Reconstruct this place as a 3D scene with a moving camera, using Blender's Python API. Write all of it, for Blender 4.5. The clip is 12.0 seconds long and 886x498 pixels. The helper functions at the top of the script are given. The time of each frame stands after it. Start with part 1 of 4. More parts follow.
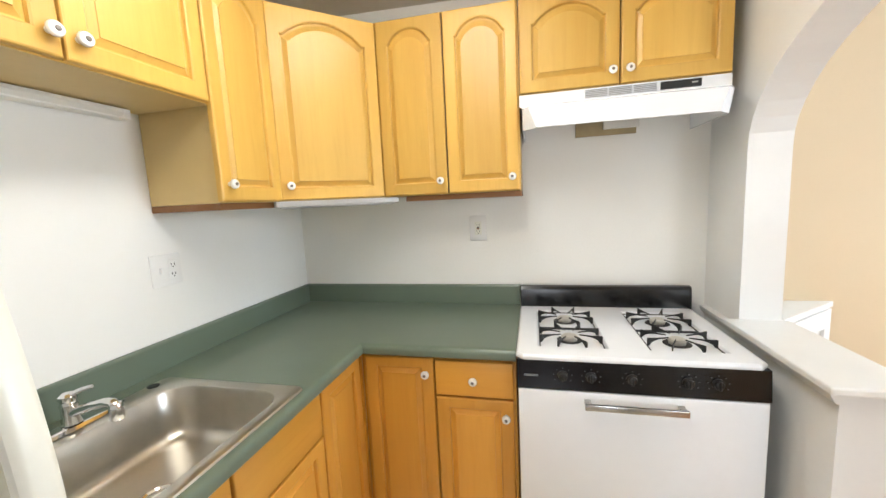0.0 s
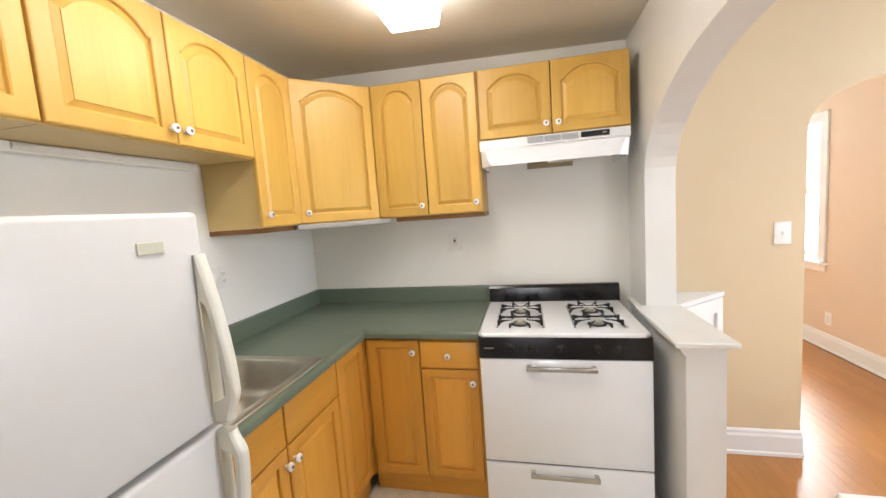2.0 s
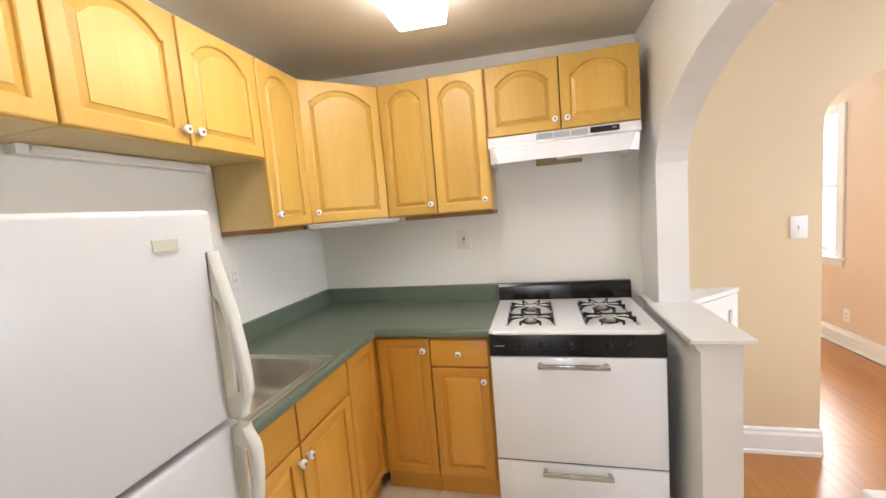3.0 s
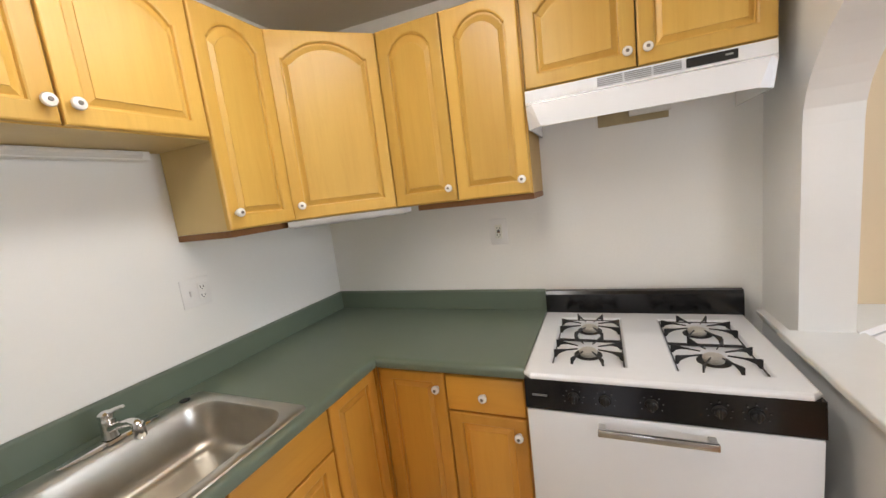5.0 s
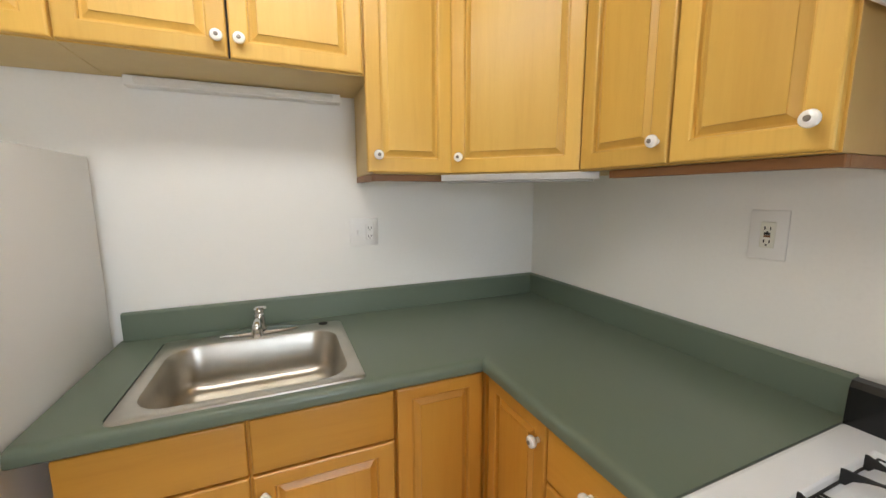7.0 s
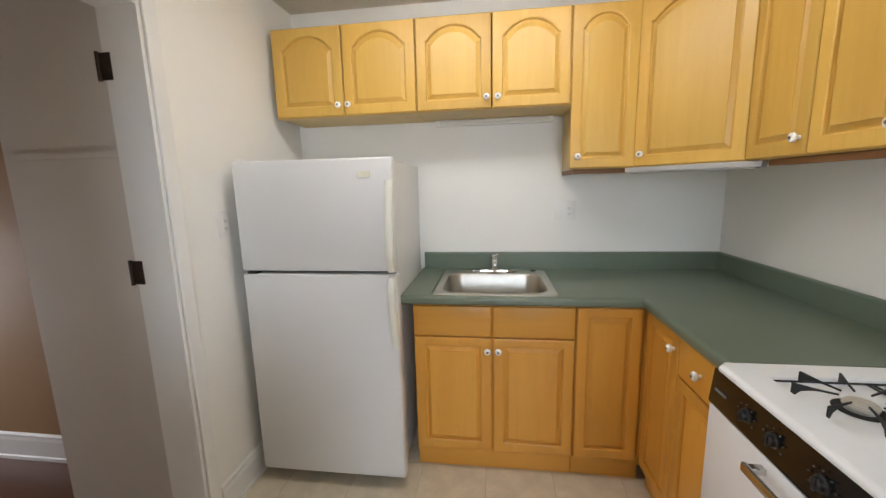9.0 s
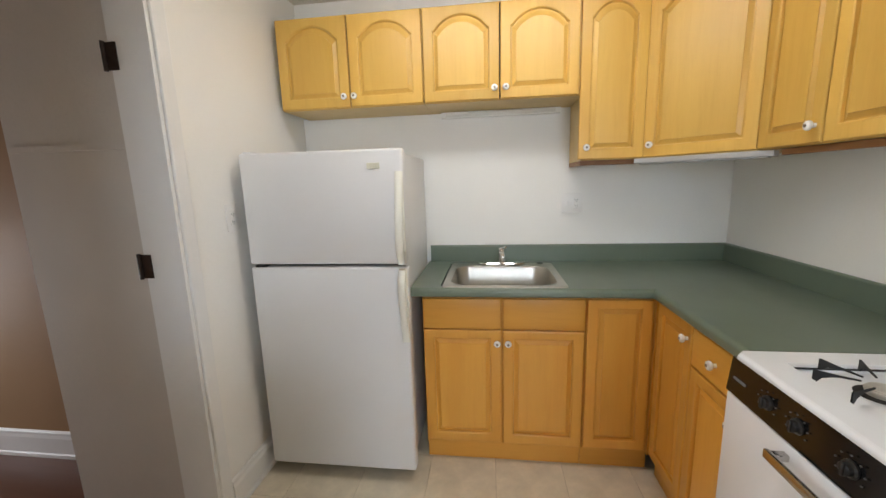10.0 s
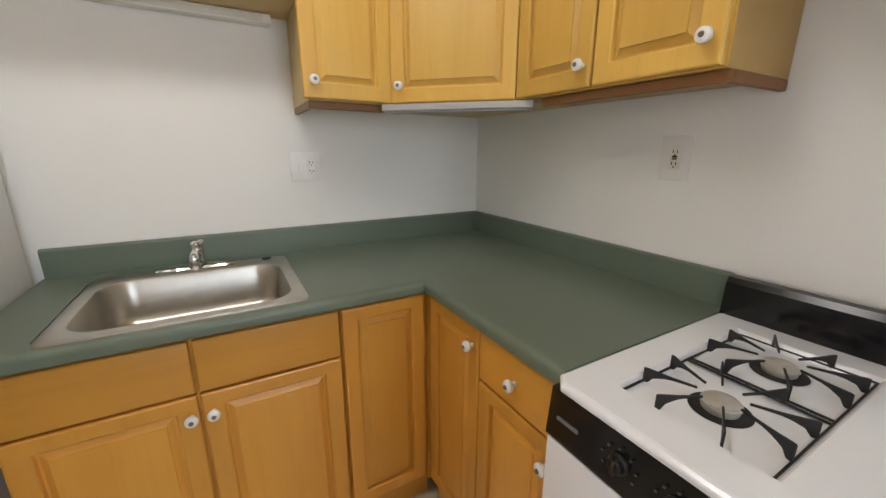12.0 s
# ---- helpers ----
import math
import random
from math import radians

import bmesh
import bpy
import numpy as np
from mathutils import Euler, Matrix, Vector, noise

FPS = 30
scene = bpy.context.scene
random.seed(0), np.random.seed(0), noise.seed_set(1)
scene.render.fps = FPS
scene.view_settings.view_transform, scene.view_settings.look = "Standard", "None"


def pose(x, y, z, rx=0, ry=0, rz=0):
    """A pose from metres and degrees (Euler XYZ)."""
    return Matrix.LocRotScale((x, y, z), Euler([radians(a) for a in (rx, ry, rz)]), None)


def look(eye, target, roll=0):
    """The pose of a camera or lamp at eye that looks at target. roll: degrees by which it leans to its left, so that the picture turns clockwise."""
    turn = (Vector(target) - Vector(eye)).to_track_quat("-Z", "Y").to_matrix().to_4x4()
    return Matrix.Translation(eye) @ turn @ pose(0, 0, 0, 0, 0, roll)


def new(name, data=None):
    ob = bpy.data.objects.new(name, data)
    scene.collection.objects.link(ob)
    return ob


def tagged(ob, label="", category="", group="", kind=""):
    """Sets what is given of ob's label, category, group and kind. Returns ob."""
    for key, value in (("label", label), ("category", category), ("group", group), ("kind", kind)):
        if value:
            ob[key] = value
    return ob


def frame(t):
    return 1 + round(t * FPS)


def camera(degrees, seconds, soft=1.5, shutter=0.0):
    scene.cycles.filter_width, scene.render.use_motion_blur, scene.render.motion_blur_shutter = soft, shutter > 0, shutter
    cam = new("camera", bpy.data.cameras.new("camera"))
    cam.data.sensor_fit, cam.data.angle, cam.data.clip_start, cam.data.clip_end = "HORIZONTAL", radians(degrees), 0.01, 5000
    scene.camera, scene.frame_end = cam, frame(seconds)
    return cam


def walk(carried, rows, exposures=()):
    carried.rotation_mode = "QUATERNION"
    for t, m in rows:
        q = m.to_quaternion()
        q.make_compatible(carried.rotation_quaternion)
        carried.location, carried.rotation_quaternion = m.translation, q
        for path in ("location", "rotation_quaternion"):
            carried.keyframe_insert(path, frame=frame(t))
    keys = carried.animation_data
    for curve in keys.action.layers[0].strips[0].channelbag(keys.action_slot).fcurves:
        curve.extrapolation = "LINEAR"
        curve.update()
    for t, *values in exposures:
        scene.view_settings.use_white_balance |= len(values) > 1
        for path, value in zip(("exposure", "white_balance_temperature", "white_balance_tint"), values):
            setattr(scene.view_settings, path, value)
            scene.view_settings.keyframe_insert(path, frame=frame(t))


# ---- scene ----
cam = camera(99.0, 12.0)
PATH = [
    (0, (1.28, -1.928, 1.454), (0.821, 0.002, 1.201), -2.8),
    (0.5, (1.285, -2.125, 1.464), (1.041, -0.155, 1.217), -1.8),
    (1, (1.309, -2.301, 1.467), (1.185, -0.326, 1.177), -3.6),
    (1.5, (1.392, -2.376, 1.503), (1.155, -0.398, 1.33), -4.3),
    (2, (1.473, -2.383, 1.504), (1.031, -0.442, 1.303), -4.0),
    (2.5, (1.48, -2.383, 1.49), (0.928, -0.47, 1.304), -4.9),
    (3, (1.467, -2.384, 1.492), (0.983, -0.454, 1.297), -4.7),
    (3.2, (1.462, -2.384, 1.491), (1.024, -0.441, 1.305), -4.9),
    (4.8, (1.457, -1.883, 1.519), (0.677, -0.057, 1.278), -6.8),
    (5, (1.486, -1.806, 1.525), (0.701, 0.01, 1.233), -6.9),
    (5.5, (1.395, -1.524, 1.48), (0.478, 0.234, 1.213), -3.2),
    (6, (1.32, -1.305, 1.45), (0.027, 0.197, 1.184), -2.5),
    (6.5, (1.421, -1.172, 1.408), (-0.309, -0.209, 1.122), 0.3),
    (6.7, (1.483, -1.159, 1.412), (-0.296, -0.293, 1.12), 0.3),
    (8.3, (2.111, -1.214, 1.417), (0.165, -0.861, 1.116), -0.3),
    (8.5, (2.19, -1.222, 1.414), (0.232, -0.987, 1.084), 0.1),
    (9, (2.293, -1.269, 1.412), (0.337, -1.532, 1.087), -1.4),
    (9.5, (2.305, -1.309, 1.41), (0.348, -1.602, 1.121), -1.0),
    (10, (2.293, -1.325, 1.397), (0.34, -1.574, 1.049), -1.7),
    (10.5, (2.287, -1.314, 1.388), (0.326, -1.468, 1.026), -1.8),
    (11, (2.226, -1.251, 1.369), (0.277, -1.079, 0.953), 0.0),
    (11.5, (2.018, -1.249, 1.36), (0.118, -0.82, 0.906), -1.8),
    (11.8, (1.825, -1.219, 1.352), (0.044, -0.462, 0.846), -0.0),
    (12, (1.660, -1.147, 1.325), (-0.022, -0.188, 0.819), 0.2),
]
EXPOSURES = [(0.0, 0.28, 6200, 8), (0.5, 0.2, 6250, 10), (1.0, 0.15, 6350, 11), (2.0, 0.08, 6450, 12), (3.2, 0.0, 6500, 13), (5.0, -0.26, 6500, 13), (6.5, -0.27, 6550, 11),
             (8.5, -0.41, 6150, 9), (9.5, -0.40, 6350, 11), (10.5, -0.39, 6200, 9), (11.5, -0.44, 6400, 11), (12.0, -0.52, 6450, 12)]
walk(cam, [(t, look(eye, target, roll)) for t, eye, target, roll in PATH], EXPOSURES)

# ---- world, lights, exposure ----
world = bpy.data.worlds.new("sky")
scene.world = world
world.use_nodes = True
wn = world.node_tree.nodes
sky = wn.new("ShaderNodeTexSky")
sky.sky_type, sky.sun_disc = "NISHITA", False
sky.sun_elevation, sky.sun_rotation = radians(38), radians(130)
world.node_tree.links.new(sky.outputs[0], wn["Background"].inputs[0])
wn["Background"].inputs[1].default_value = 0.10

LAMP_STRENGTH = 12.0


def area_lamp(name, m, sx, sy, watts, colour):
    data = bpy.data.lights.new(name, "AREA")
    data.shape, data.size, data.size_y, data.energy, data.color = "RECTANGLE", sx, sy, watts, colour
    ob = new(name, data)
    ob.matrix_world = m
    return ob


# daylight through the far room's window, then three lamps added behind unseen openings
area_lamp("window_daylight", look((4.33, 2.19, 1.45), (2.0, 2.1, 1.3)), 0.9, 1.3, 150, (0.82, 0.93, 1.0))
area_lamp("unseen_east_daylight", look((4.80, -0.79, 1.5), (0.8, -1.8, 0.5)), 1.05, 1.4, 46, (0.80, 0.89, 1.0))
# added fill lamp behind an unseen opening, brightens stove front and dining wall
area_lamp("dining_south_fill", look((3.5, -3.52, 1.5), (3.2, 0.0, 1.2)), 1.3, 1.4, 26, (0.92, 0.95, 1.0))
# added fill lamp at the hall's unseen end, lifts the lower hall walls
area_lamp("hall_fill", look((1.45, -5.02, 0.85), (1.5, -2.4, 0.45)), 0.6, 0.9, 17, (0.95, 0.96, 1.0))


# ---- materials ----
def nodes_of(name):
    m = bpy.data.materials.new(name)
    m.use_nodes = True
    return m, m.node_tree.nodes, m.node_tree.links, m.node_tree.nodes["Principled BSDF"]


def mix_rgb(n, l, fac, a, b, mode="MIX"):
    x = n.new("ShaderNodeMix")
    x.data_type, x.blend_type = "RGBA", mode
    for sock, v in ((x.inputs[0], fac), (x.inputs[6], a), (x.inputs[7], b)):
        if isinstance(v, bpy.types.NodeSocket):
            l.new(v, sock)
        elif isinstance(v, (int, float)):
            sock.default_value = v
        else:
            sock.default_value = (*v, 1)
    return x.outputs[2]


def noise_of(n, l, vec, scale, detail=4, rough=0.55, distort=0.0):
    t = n.new("ShaderNodeTexNoise")
    t.inputs["Scale"].default_value, t.inputs["Detail"].default_value = scale, detail
    t.inputs["Roughness"].default_value, t.inputs["Distortion"].default_value = rough, distort
    if vec is not None:
        l.new(vec, t.inputs["Vector"])
    return t.outputs[0]


def ramp(n, l, fac, lo, hi):
    r = n.new("ShaderNodeMapRange")
    l.new(fac, r.inputs[0])
    r.inputs[1].default_value, r.inputs[2].default_value = lo, hi
    return r.outputs[0]


def plain(name, colour, rough, metal=0.0, stain=0.12, big=2.5, fine=60, bump=0.04, coat=0.0, spread=0.15):
    """Paint, plastic, metal: two scales of tint, varied gloss and a fine relief."""
    m, n, l, p = nodes_of(name)
    co = n.new("ShaderNodeTexCoord").outputs["Object"]
    a = ramp(n, l, noise_of(n, l, co, big, 5), 0.35, 0.7)
    b = noise_of(n, l, co, fine, 3)
    dark = tuple(c * (1 - stain) for c in colour)
    c1 = mix_rgb(n, l, a, colour, dark)
    c2 = mix_rgb(n, l, ramp(n, l, b, 0.45, 0.8), c1, tuple(c * (1 - stain * 0.6) for c in colour))
    l.new(c2, p.inputs["Base Color"])
    r = n.new("ShaderNodeMapRange")
    l.new(a, r.inputs[0])
    r.inputs[3].default_value, r.inputs[4].default_value = rough * (1 - spread), min(1, rough * (1 + spread))
    l.new(r.outputs[0], p.inputs["Roughness"])
    p.inputs["Metallic"].default_value = metal
    p.inputs["Coat Weight"].default_value = coat
    if bump:
        k = n.new("ShaderNodeBump")
        k.inputs["Strength"].default_value, k.inputs["Distance"].default_value = bump, 0.004
        l.new(b, k.inputs["Height"])
        l.new(k.outputs[0], p.inputs["Normal"])
    return m


def wood(name, light, mid, dark, axis=2, rough=0.34, coat=0.15, stretch=14.0, coarse=5.0, vary=0.09):
    """Grain along one axis of the piece; each piece is cut from another place of the plank."""
    m, n, l, p = nodes_of(name)
    co = n.new("ShaderNodeTexCoord").outputs["Object"]
    info = n.new("ShaderNodeObjectInfo").outputs["Random"]
    mul = n.new("ShaderNodeMath")
    mul.operation = "MULTIPLY"
    mul.inputs[1].default_value = 37.0
    l.new(info, mul.inputs[0])
    mp = n.new("ShaderNodeMapping")
    s = [stretch, stretch, stretch]
    s[axis] = stretch * 0.07
    mp.inputs["Scale"].default_value = s
    l.new(co, mp.inputs["Vector"])
    add = n.new("ShaderNodeVectorMath")
    add.operation = "ADD"
    l.new(mp.outputs[0], add.inputs[0])
    l.new(mul.outputs[0], add.inputs[1])
    v = add.outputs[0]
    g1 = noise_of(n, l, v, 0.45 * coarse / 5, 4, 0.6, 0.8)
    g2 = noise_of(n, l, v, 3.2, 6, 0.65, 0.4)
    g3 = noise_of(n, l, v, 14, 3, 0.6)
    c = mix_rgb(n, l, ramp(n, l, g1, 0.3, 0.72), light, mid)
    half = n.new("ShaderNodeMath")
    half.operation = "MULTIPLY"
    half.inputs[1].default_value = 0.36
    l.new(ramp(n, l, g2, 0.5, 0.85), half.inputs[0])
    c = mix_rgb(n, l, half.outputs[0], c, dark)
    f = n.new("ShaderNodeMath")
    f.operation = "MULTIPLY"
    f.inputs[1].default_value = 0.12
    l.new(ramp(n, l, g3, 0.5, 0.8), f.inputs[0])
    c = mix_rgb(n, l, f.outputs[0], c, dark)
    tone = n.new("ShaderNodeMapRange")
    l.new(info, tone.inputs[0])
    tone.inputs[3].default_value, tone.inputs[4].default_value = 1 - vary, 1 + vary * 0.9
    hsv = n.new("ShaderNodeHueSaturation")
    l.new(tone.outputs[0], hsv.inputs["Value"])
    l.new(c, hsv.inputs["Color"])
    l.new(hsv.outputs[0], p.inputs["Base Color"])
    rr = n.new("ShaderNodeMapRange")
    l.new(g2, rr.inputs[0])
    rr.inputs[3].default_value, rr.inputs[4].default_value = rough * 0.85, rough * 1.25
    l.new(rr.outputs[0], p.inputs["Roughness"])
    p.inputs["Coat Weight"].default_value, p.inputs["Coat Roughness"].default_value = coat, 0.25
    k = n.new("ShaderNodeBump")
    k.inputs["Strength"].default_value, k.inputs["Distance"].default_value = 0.05, 0.002
    l.new(g2, k.inputs["Height"])
    l.new(k.outputs[0], p.inputs["Normal"])
    return m


def glow(name, colour, strength):
    m, n, l, p = nodes_of(name)
    p.inputs["Base Color"].default_value = (*colour, 1)
    p.inputs["Emission Color"].default_value = (*colour, 1)
    p.inputs["Emission Strength"].default_value = strength
    return m


def laminate(name, colour, light, rough):
    """Laminate with a fine even fleck and a slow change of gloss."""
    m, n, l, p = nodes_of(name)
    co = n.new("ShaderNodeTexCoord").outputs["Object"]
    l.new(mix_rgb(n, l, noise_of(n, l, co, 320, 2), colour, light), p.inputs["Base Color"])
    r = n.new("ShaderNodeMapRange")
    l.new(noise_of(n, l, co, 6, 2), r.inputs[0])
    r.inputs[3].default_value, r.inputs[4].default_value = rough * 0.9, rough * 1.3
    l.new(r.outputs[0], p.inputs["Roughness"])
    return m


def brushed(name, colour, rough, along=1):
    m, n, l, p = nodes_of(name)
    co = n.new("ShaderNodeTexCoord").outputs["Object"]
    mp = n.new("ShaderNodeMapping")
    s = [22, 22, 22]
    s[along] = 3
    mp.inputs["Scale"].default_value = s
    l.new(co, mp.inputs["Vector"])
    g = noise_of(n, l, mp.outputs[0], 1.0, 3)
    st = ramp(n, l, noise_of(n, l, co, 9, 5), 0.4, 0.75)
    l.new(mix_rgb(n, l, st, colour, tuple(c * 0.82 for c in colour)), p.inputs["Base Color"])
    p.inputs["Metallic"].default_value = 1.0
    r = n.new("ShaderNodeMapRange")
    l.new(g, r.inputs[0])
    r.inputs[3].default_value, r.inputs[4].default_value = rough * 0.9, rough * 1.12
    l.new(r.outputs[0], p.inputs["Roughness"])
    return m


def glass_of(name):
    m, n, l, p = nodes_of(name)
    p.inputs["Base Color"].default_value = (0.96, 0.98, 0.98, 1)
    p.inputs["Transmission Weight"].default_value, p.inputs["Roughness"].default_value = 1.0, 0.02
    return m


WHITE_WALL = plain("kitchen_wall_paint", (0.87, 0.86, 0.82), 0.55, stain=0.05, big=1.3, fine=90, bump=0.06)
CEIL_PAINT = plain("ceiling_paint", (0.74, 0.69, 0.60), 0.8, stain=0.06, big=1.1, fine=50, bump=0.08)
BEIGE_WALL = plain("beige_wall_paint", (0.71, 0.565, 0.365), 0.6, stain=0.05, big=1.2, fine=90, bump=0.06)
PINK_WALL = plain("peach_wall_paint", (0.72, 0.575, 0.44), 0.6, stain=0.05, big=1.2, fine=90, bump=0.06)
# off-white hall paint, greyed in colour for the hall's shade
HALL_WALL = plain("hall_off_white_shaded", (0.66, 0.62, 0.56), 0.6, stain=0.10, big=1.5, fine=90, bump=0.06)
# tan paint with the dimness of the hall put into its colour
BROWN_WALL = plain("hall_tan_shaded", (0.36, 0.22, 0.11), 0.65, stain=0.08, big=1.2, fine=90)
TRIM = plain("white_trim_paint", (0.82, 0.82, 0.80), 0.35, stain=0.05, big=4, fine=70, bump=0.03)
MAPLE = wood("maple_upright", (0.71, 0.452, 0.102), (0.635, 0.374, 0.072), (0.52, 0.285, 0.048), 2, rough=0.37, coat=0.1)
# same maple, tinted deeper orange for the dimmer light on the base cabinets
MAPLE_DIM = wood("maple_upright_dim", (0.72, 0.362, 0.056), (0.66, 0.306, 0.043), (0.54, 0.228, 0.028), 2, rough=0.34, coat=0.2)
MAPLE_DIM_X = wood("maple_lying_dim", (0.71, 0.355, 0.054), (0.66, 0.31, 0.043), (0.54, 0.23, 0.028), 0)
CARCASS = plain("cabinet_side_laminate", (0.66, 0.485, 0.205), 0.45, stain=0.08, big=3, fine=40)
# the side laminate browned, for shade on the tall cabinet's east side
CARCASS_SHADED = plain("shaded_side_laminate", (0.50, 0.315, 0.095), 0.42, stain=0.10, big=4, fine=50)
CHERRY = wood("red_brown_rail", (0.26, 0.110, 0.028), (0.21, 0.086, 0.022), (0.14, 0.056, 0.015), 0, rough=0.5)
GREEN = laminate("green_laminate", (0.130, 0.166, 0.123), (0.138, 0.174, 0.130), 0.28)
STEEL = brushed("brushed_stainless", (0.60, 0.57, 0.51), 0.30)
CHROME = plain("chrome", (0.82, 0.82, 0.82), 0.08, 1.0, stain=0.05, bump=0.0)
HANDLE_CHROME = brushed("satin_chrome", (0.55, 0.54, 0.52), 0.23, 0)
PORCELAIN = plain("porcelain", (0.88, 0.87, 0.84), 0.12, stain=0.03, bump=0.0, coat=0.5)
PIN = plain("knob_screw", (0.25, 0.23, 0.2), 0.35, 0.8, bump=0.0)
ENAMEL = plain("white_enamel", (0.87, 0.89, 0.92), 0.17, stain=0.04, big=3, fine=30, bump=0.01, coat=0.3)
FRIDGE_WHITE = plain("fridge_textured_white", (0.74, 0.735, 0.725), 0.38, stain=0.03, big=2, fine=350, bump=0.10)
HANDLE_IVORY = plain("ivory_plastic", (0.81, 0.80, 0.71), 0.35, stain=0.04, big=5, bump=0.0)
BADGE = plain("yellowed_badge", (0.72, 0.70, 0.56), 0.4, stain=0.1, bump=0.0)
BLACK = plain("black_glass_enamel", (0.007, 0.0065, 0.0065), 0.15, stain=0.2, bump=0.0)
BLACK_PLASTIC = plain("black_plastic", (0.010, 0.0095, 0.009), 0.33, stain=0.2, bump=0.02)
GREY_MARK = plain("grey_print", (0.42, 0.42, 0.41), 0.5, bump=0.0)
MARK_DULL = plain("dull_print", (0.2, 0.2, 0.195), 0.5, bump=0.0)
DIM_MARK = plain("dim_grey_print", (0.085, 0.085, 0.083), 0.45, bump=0.0)
IRON = plain("cast_iron", (0.014, 0.0135, 0.013), 0.5, stain=0.3, fine=200, bump=0.12)
BURNER = plain("burner_aluminium", (0.55, 0.52, 0.46), 0.42, 0.35, stain=0.2, big=30, fine=200)
# black of the reset button, and of the shade in the burner holes
HOLE_BUTTON_BLACK = plain("hole_shade_button_black", (0.02, 0.018, 0.016), 0.6, stain=0.3)
# gasket rubber, and the dark fill for shade in gaps, slots and holes
GAP_AND_RUBBER = plain("gap_shade_and_rubber", (0.03, 0.03, 0.03), 0.8, bump=0.0)
VENT_GREY = plain("vent_grey", (0.40, 0.40, 0.41), 0.5, bump=0.0)
KHAKI = plain("khaki_board", (0.42, 0.34, 0.19), 0.7, stain=0.2, big=12)
PLATE = plain("outlet_plastic", (0.84, 0.83, 0.80), 0.3, stain=0.03, bump=0.0)
HINGE = plain("dark_bronze", (0.05, 0.035, 0.028), 0.45, 0.6, stain=0.3, big=20)
TILE = plain("cream_vinyl_tile", (0.72, 0.635, 0.48), 0.35, stain=0.22, big=9, fine=45, bump=0.05)
GROUT = plain("tile_joint", (0.45, 0.385, 0.28), 0.8, stain=0.2)
OAK = wood("oak_strip", (0.43, 0.185, 0.045), (0.39, 0.158, 0.036), (0.31, 0.115, 0.025), 1, rough=0.30, coat=0.12, stretch=22, vary=0.05)
SUBFLOOR = plain("dark_joint", (0.16, 0.07, 0.022), 0.7)
HALL_FLOOR = wood("hall_floor_wood", (0.16, 0.055, 0.025), (0.13, 0.045, 0.02), (0.08, 0.03, 0.015), 1, rough=0.35)
DIFFUSER = glow("lamp_diffuser", (1.0, 0.972, 0.93), LAMP_STRENGTH)
STRIP_GREY = plain("strip_light_plastic", (0.47, 0.46, 0.44), 0.4, bump=0.0)
LENS_PLASTIC = plain("milky_plastic", (0.80, 0.78, 0.73), 0.38, bump=0.0)
GLASS = glass_of("window_glass")


# ---- mesh helpers ----
def box(bm, x0, x1, y0, y1, z0, z1, bevel=0.0, seg=2, slot=0):
    ret = bmesh.ops.create_cube(bm, size=1.0)
    vs = ret["verts"]
    for v in vs:
        v.co = Vector((x0 + (v.co.x + 0.5) * (x1 - x0), y0 + (v.co.y + 0.5) * (y1 - y0), z0 + (v.co.z + 0.5) * (z1 - z0)))
    faces = {f for v in vs for f in v.link_faces}
    for f in faces:
        f.material_index = slot
    if bevel:
        edges = list({e for v in vs for e in v.link_edges})
        bmesh.ops.bevel(bm, geom=edges, offset=bevel, segments=seg, affect="EDGES", profile=0.5)


def loops(bm, rings, cap_first=False, cap_last=False, slot=0):
    """Skin between rings of as many points each."""
    made = [[bm.verts.new(p) for p in r] for r in rings]
    n = len(made[0])
    out = []
    for a, b in zip(made, made[1:]):
        for i in range(n):
            out.append(bm.faces.new((a[i], a[(i + 1) % n], b[(i + 1) % n], b[i])))
    if cap_first:
        out.append(bm.faces.new(made[0][::-1]))
    if cap_last:
        out.append(bm.faces.new(made[-1]))
    for f in out:
        f.material_index = slot
    return out


def lathe(bm, profile, centre, axis="z", seg=20, slot=0, cap=True):
    """profile: (radius, height) pairs along the axis."""
    rings = []
    for r, h in profile:
        ring = []
        for i in range(seg):
            a = 2 * math.pi * i / seg
            u, v = r * math.cos(a), r * math.sin(a)
            d = {"z": (u, v, h), "y": (u, h, v), "x": (h, u, v)}[axis]
            ring.append(Vector(centre) + Vector(d))
        rings.append(ring)
    loops(bm, rings, cap, cap, slot)


def prism(bm, outline, axis, lo, hi, slot=0):
    """A flat outline pushed along an axis; the outline gives the two other coordinates in order."""
    def at(p, h):
        return {"x": (h, p[0], p[1]), "y": (p[0], h, p[1]), "z": (p[0], p[1], h)}[axis]
    loops(bm, [[at(p, lo) for p in outline], [at(p, hi) for p in outline]], True, True, slot)


def tube(bm, path, radius, seg=8, slot=0):
    pts = [Vector(p) for p in path]
    rings = []
    for i, p in enumerate(pts):
        d = (pts[min(i + 1, len(pts) - 1)] - pts[max(i - 1, 0)]).normalized()
        up = Vector((0, 0, 1)) if abs(d.z) < 0.9 else Vector((1, 0, 0))
        a = d.cross(up).normalized()
        b = a.cross(d)
        r = radius[i] if isinstance(radius, (list, tuple)) else radius
        rings.append([p + (a * math.cos(2 * math.pi * k / seg) + b * math.sin(2 * math.pi * k / seg)) * r for k in range(seg)])
    loops(bm, rings, True, True, slot)


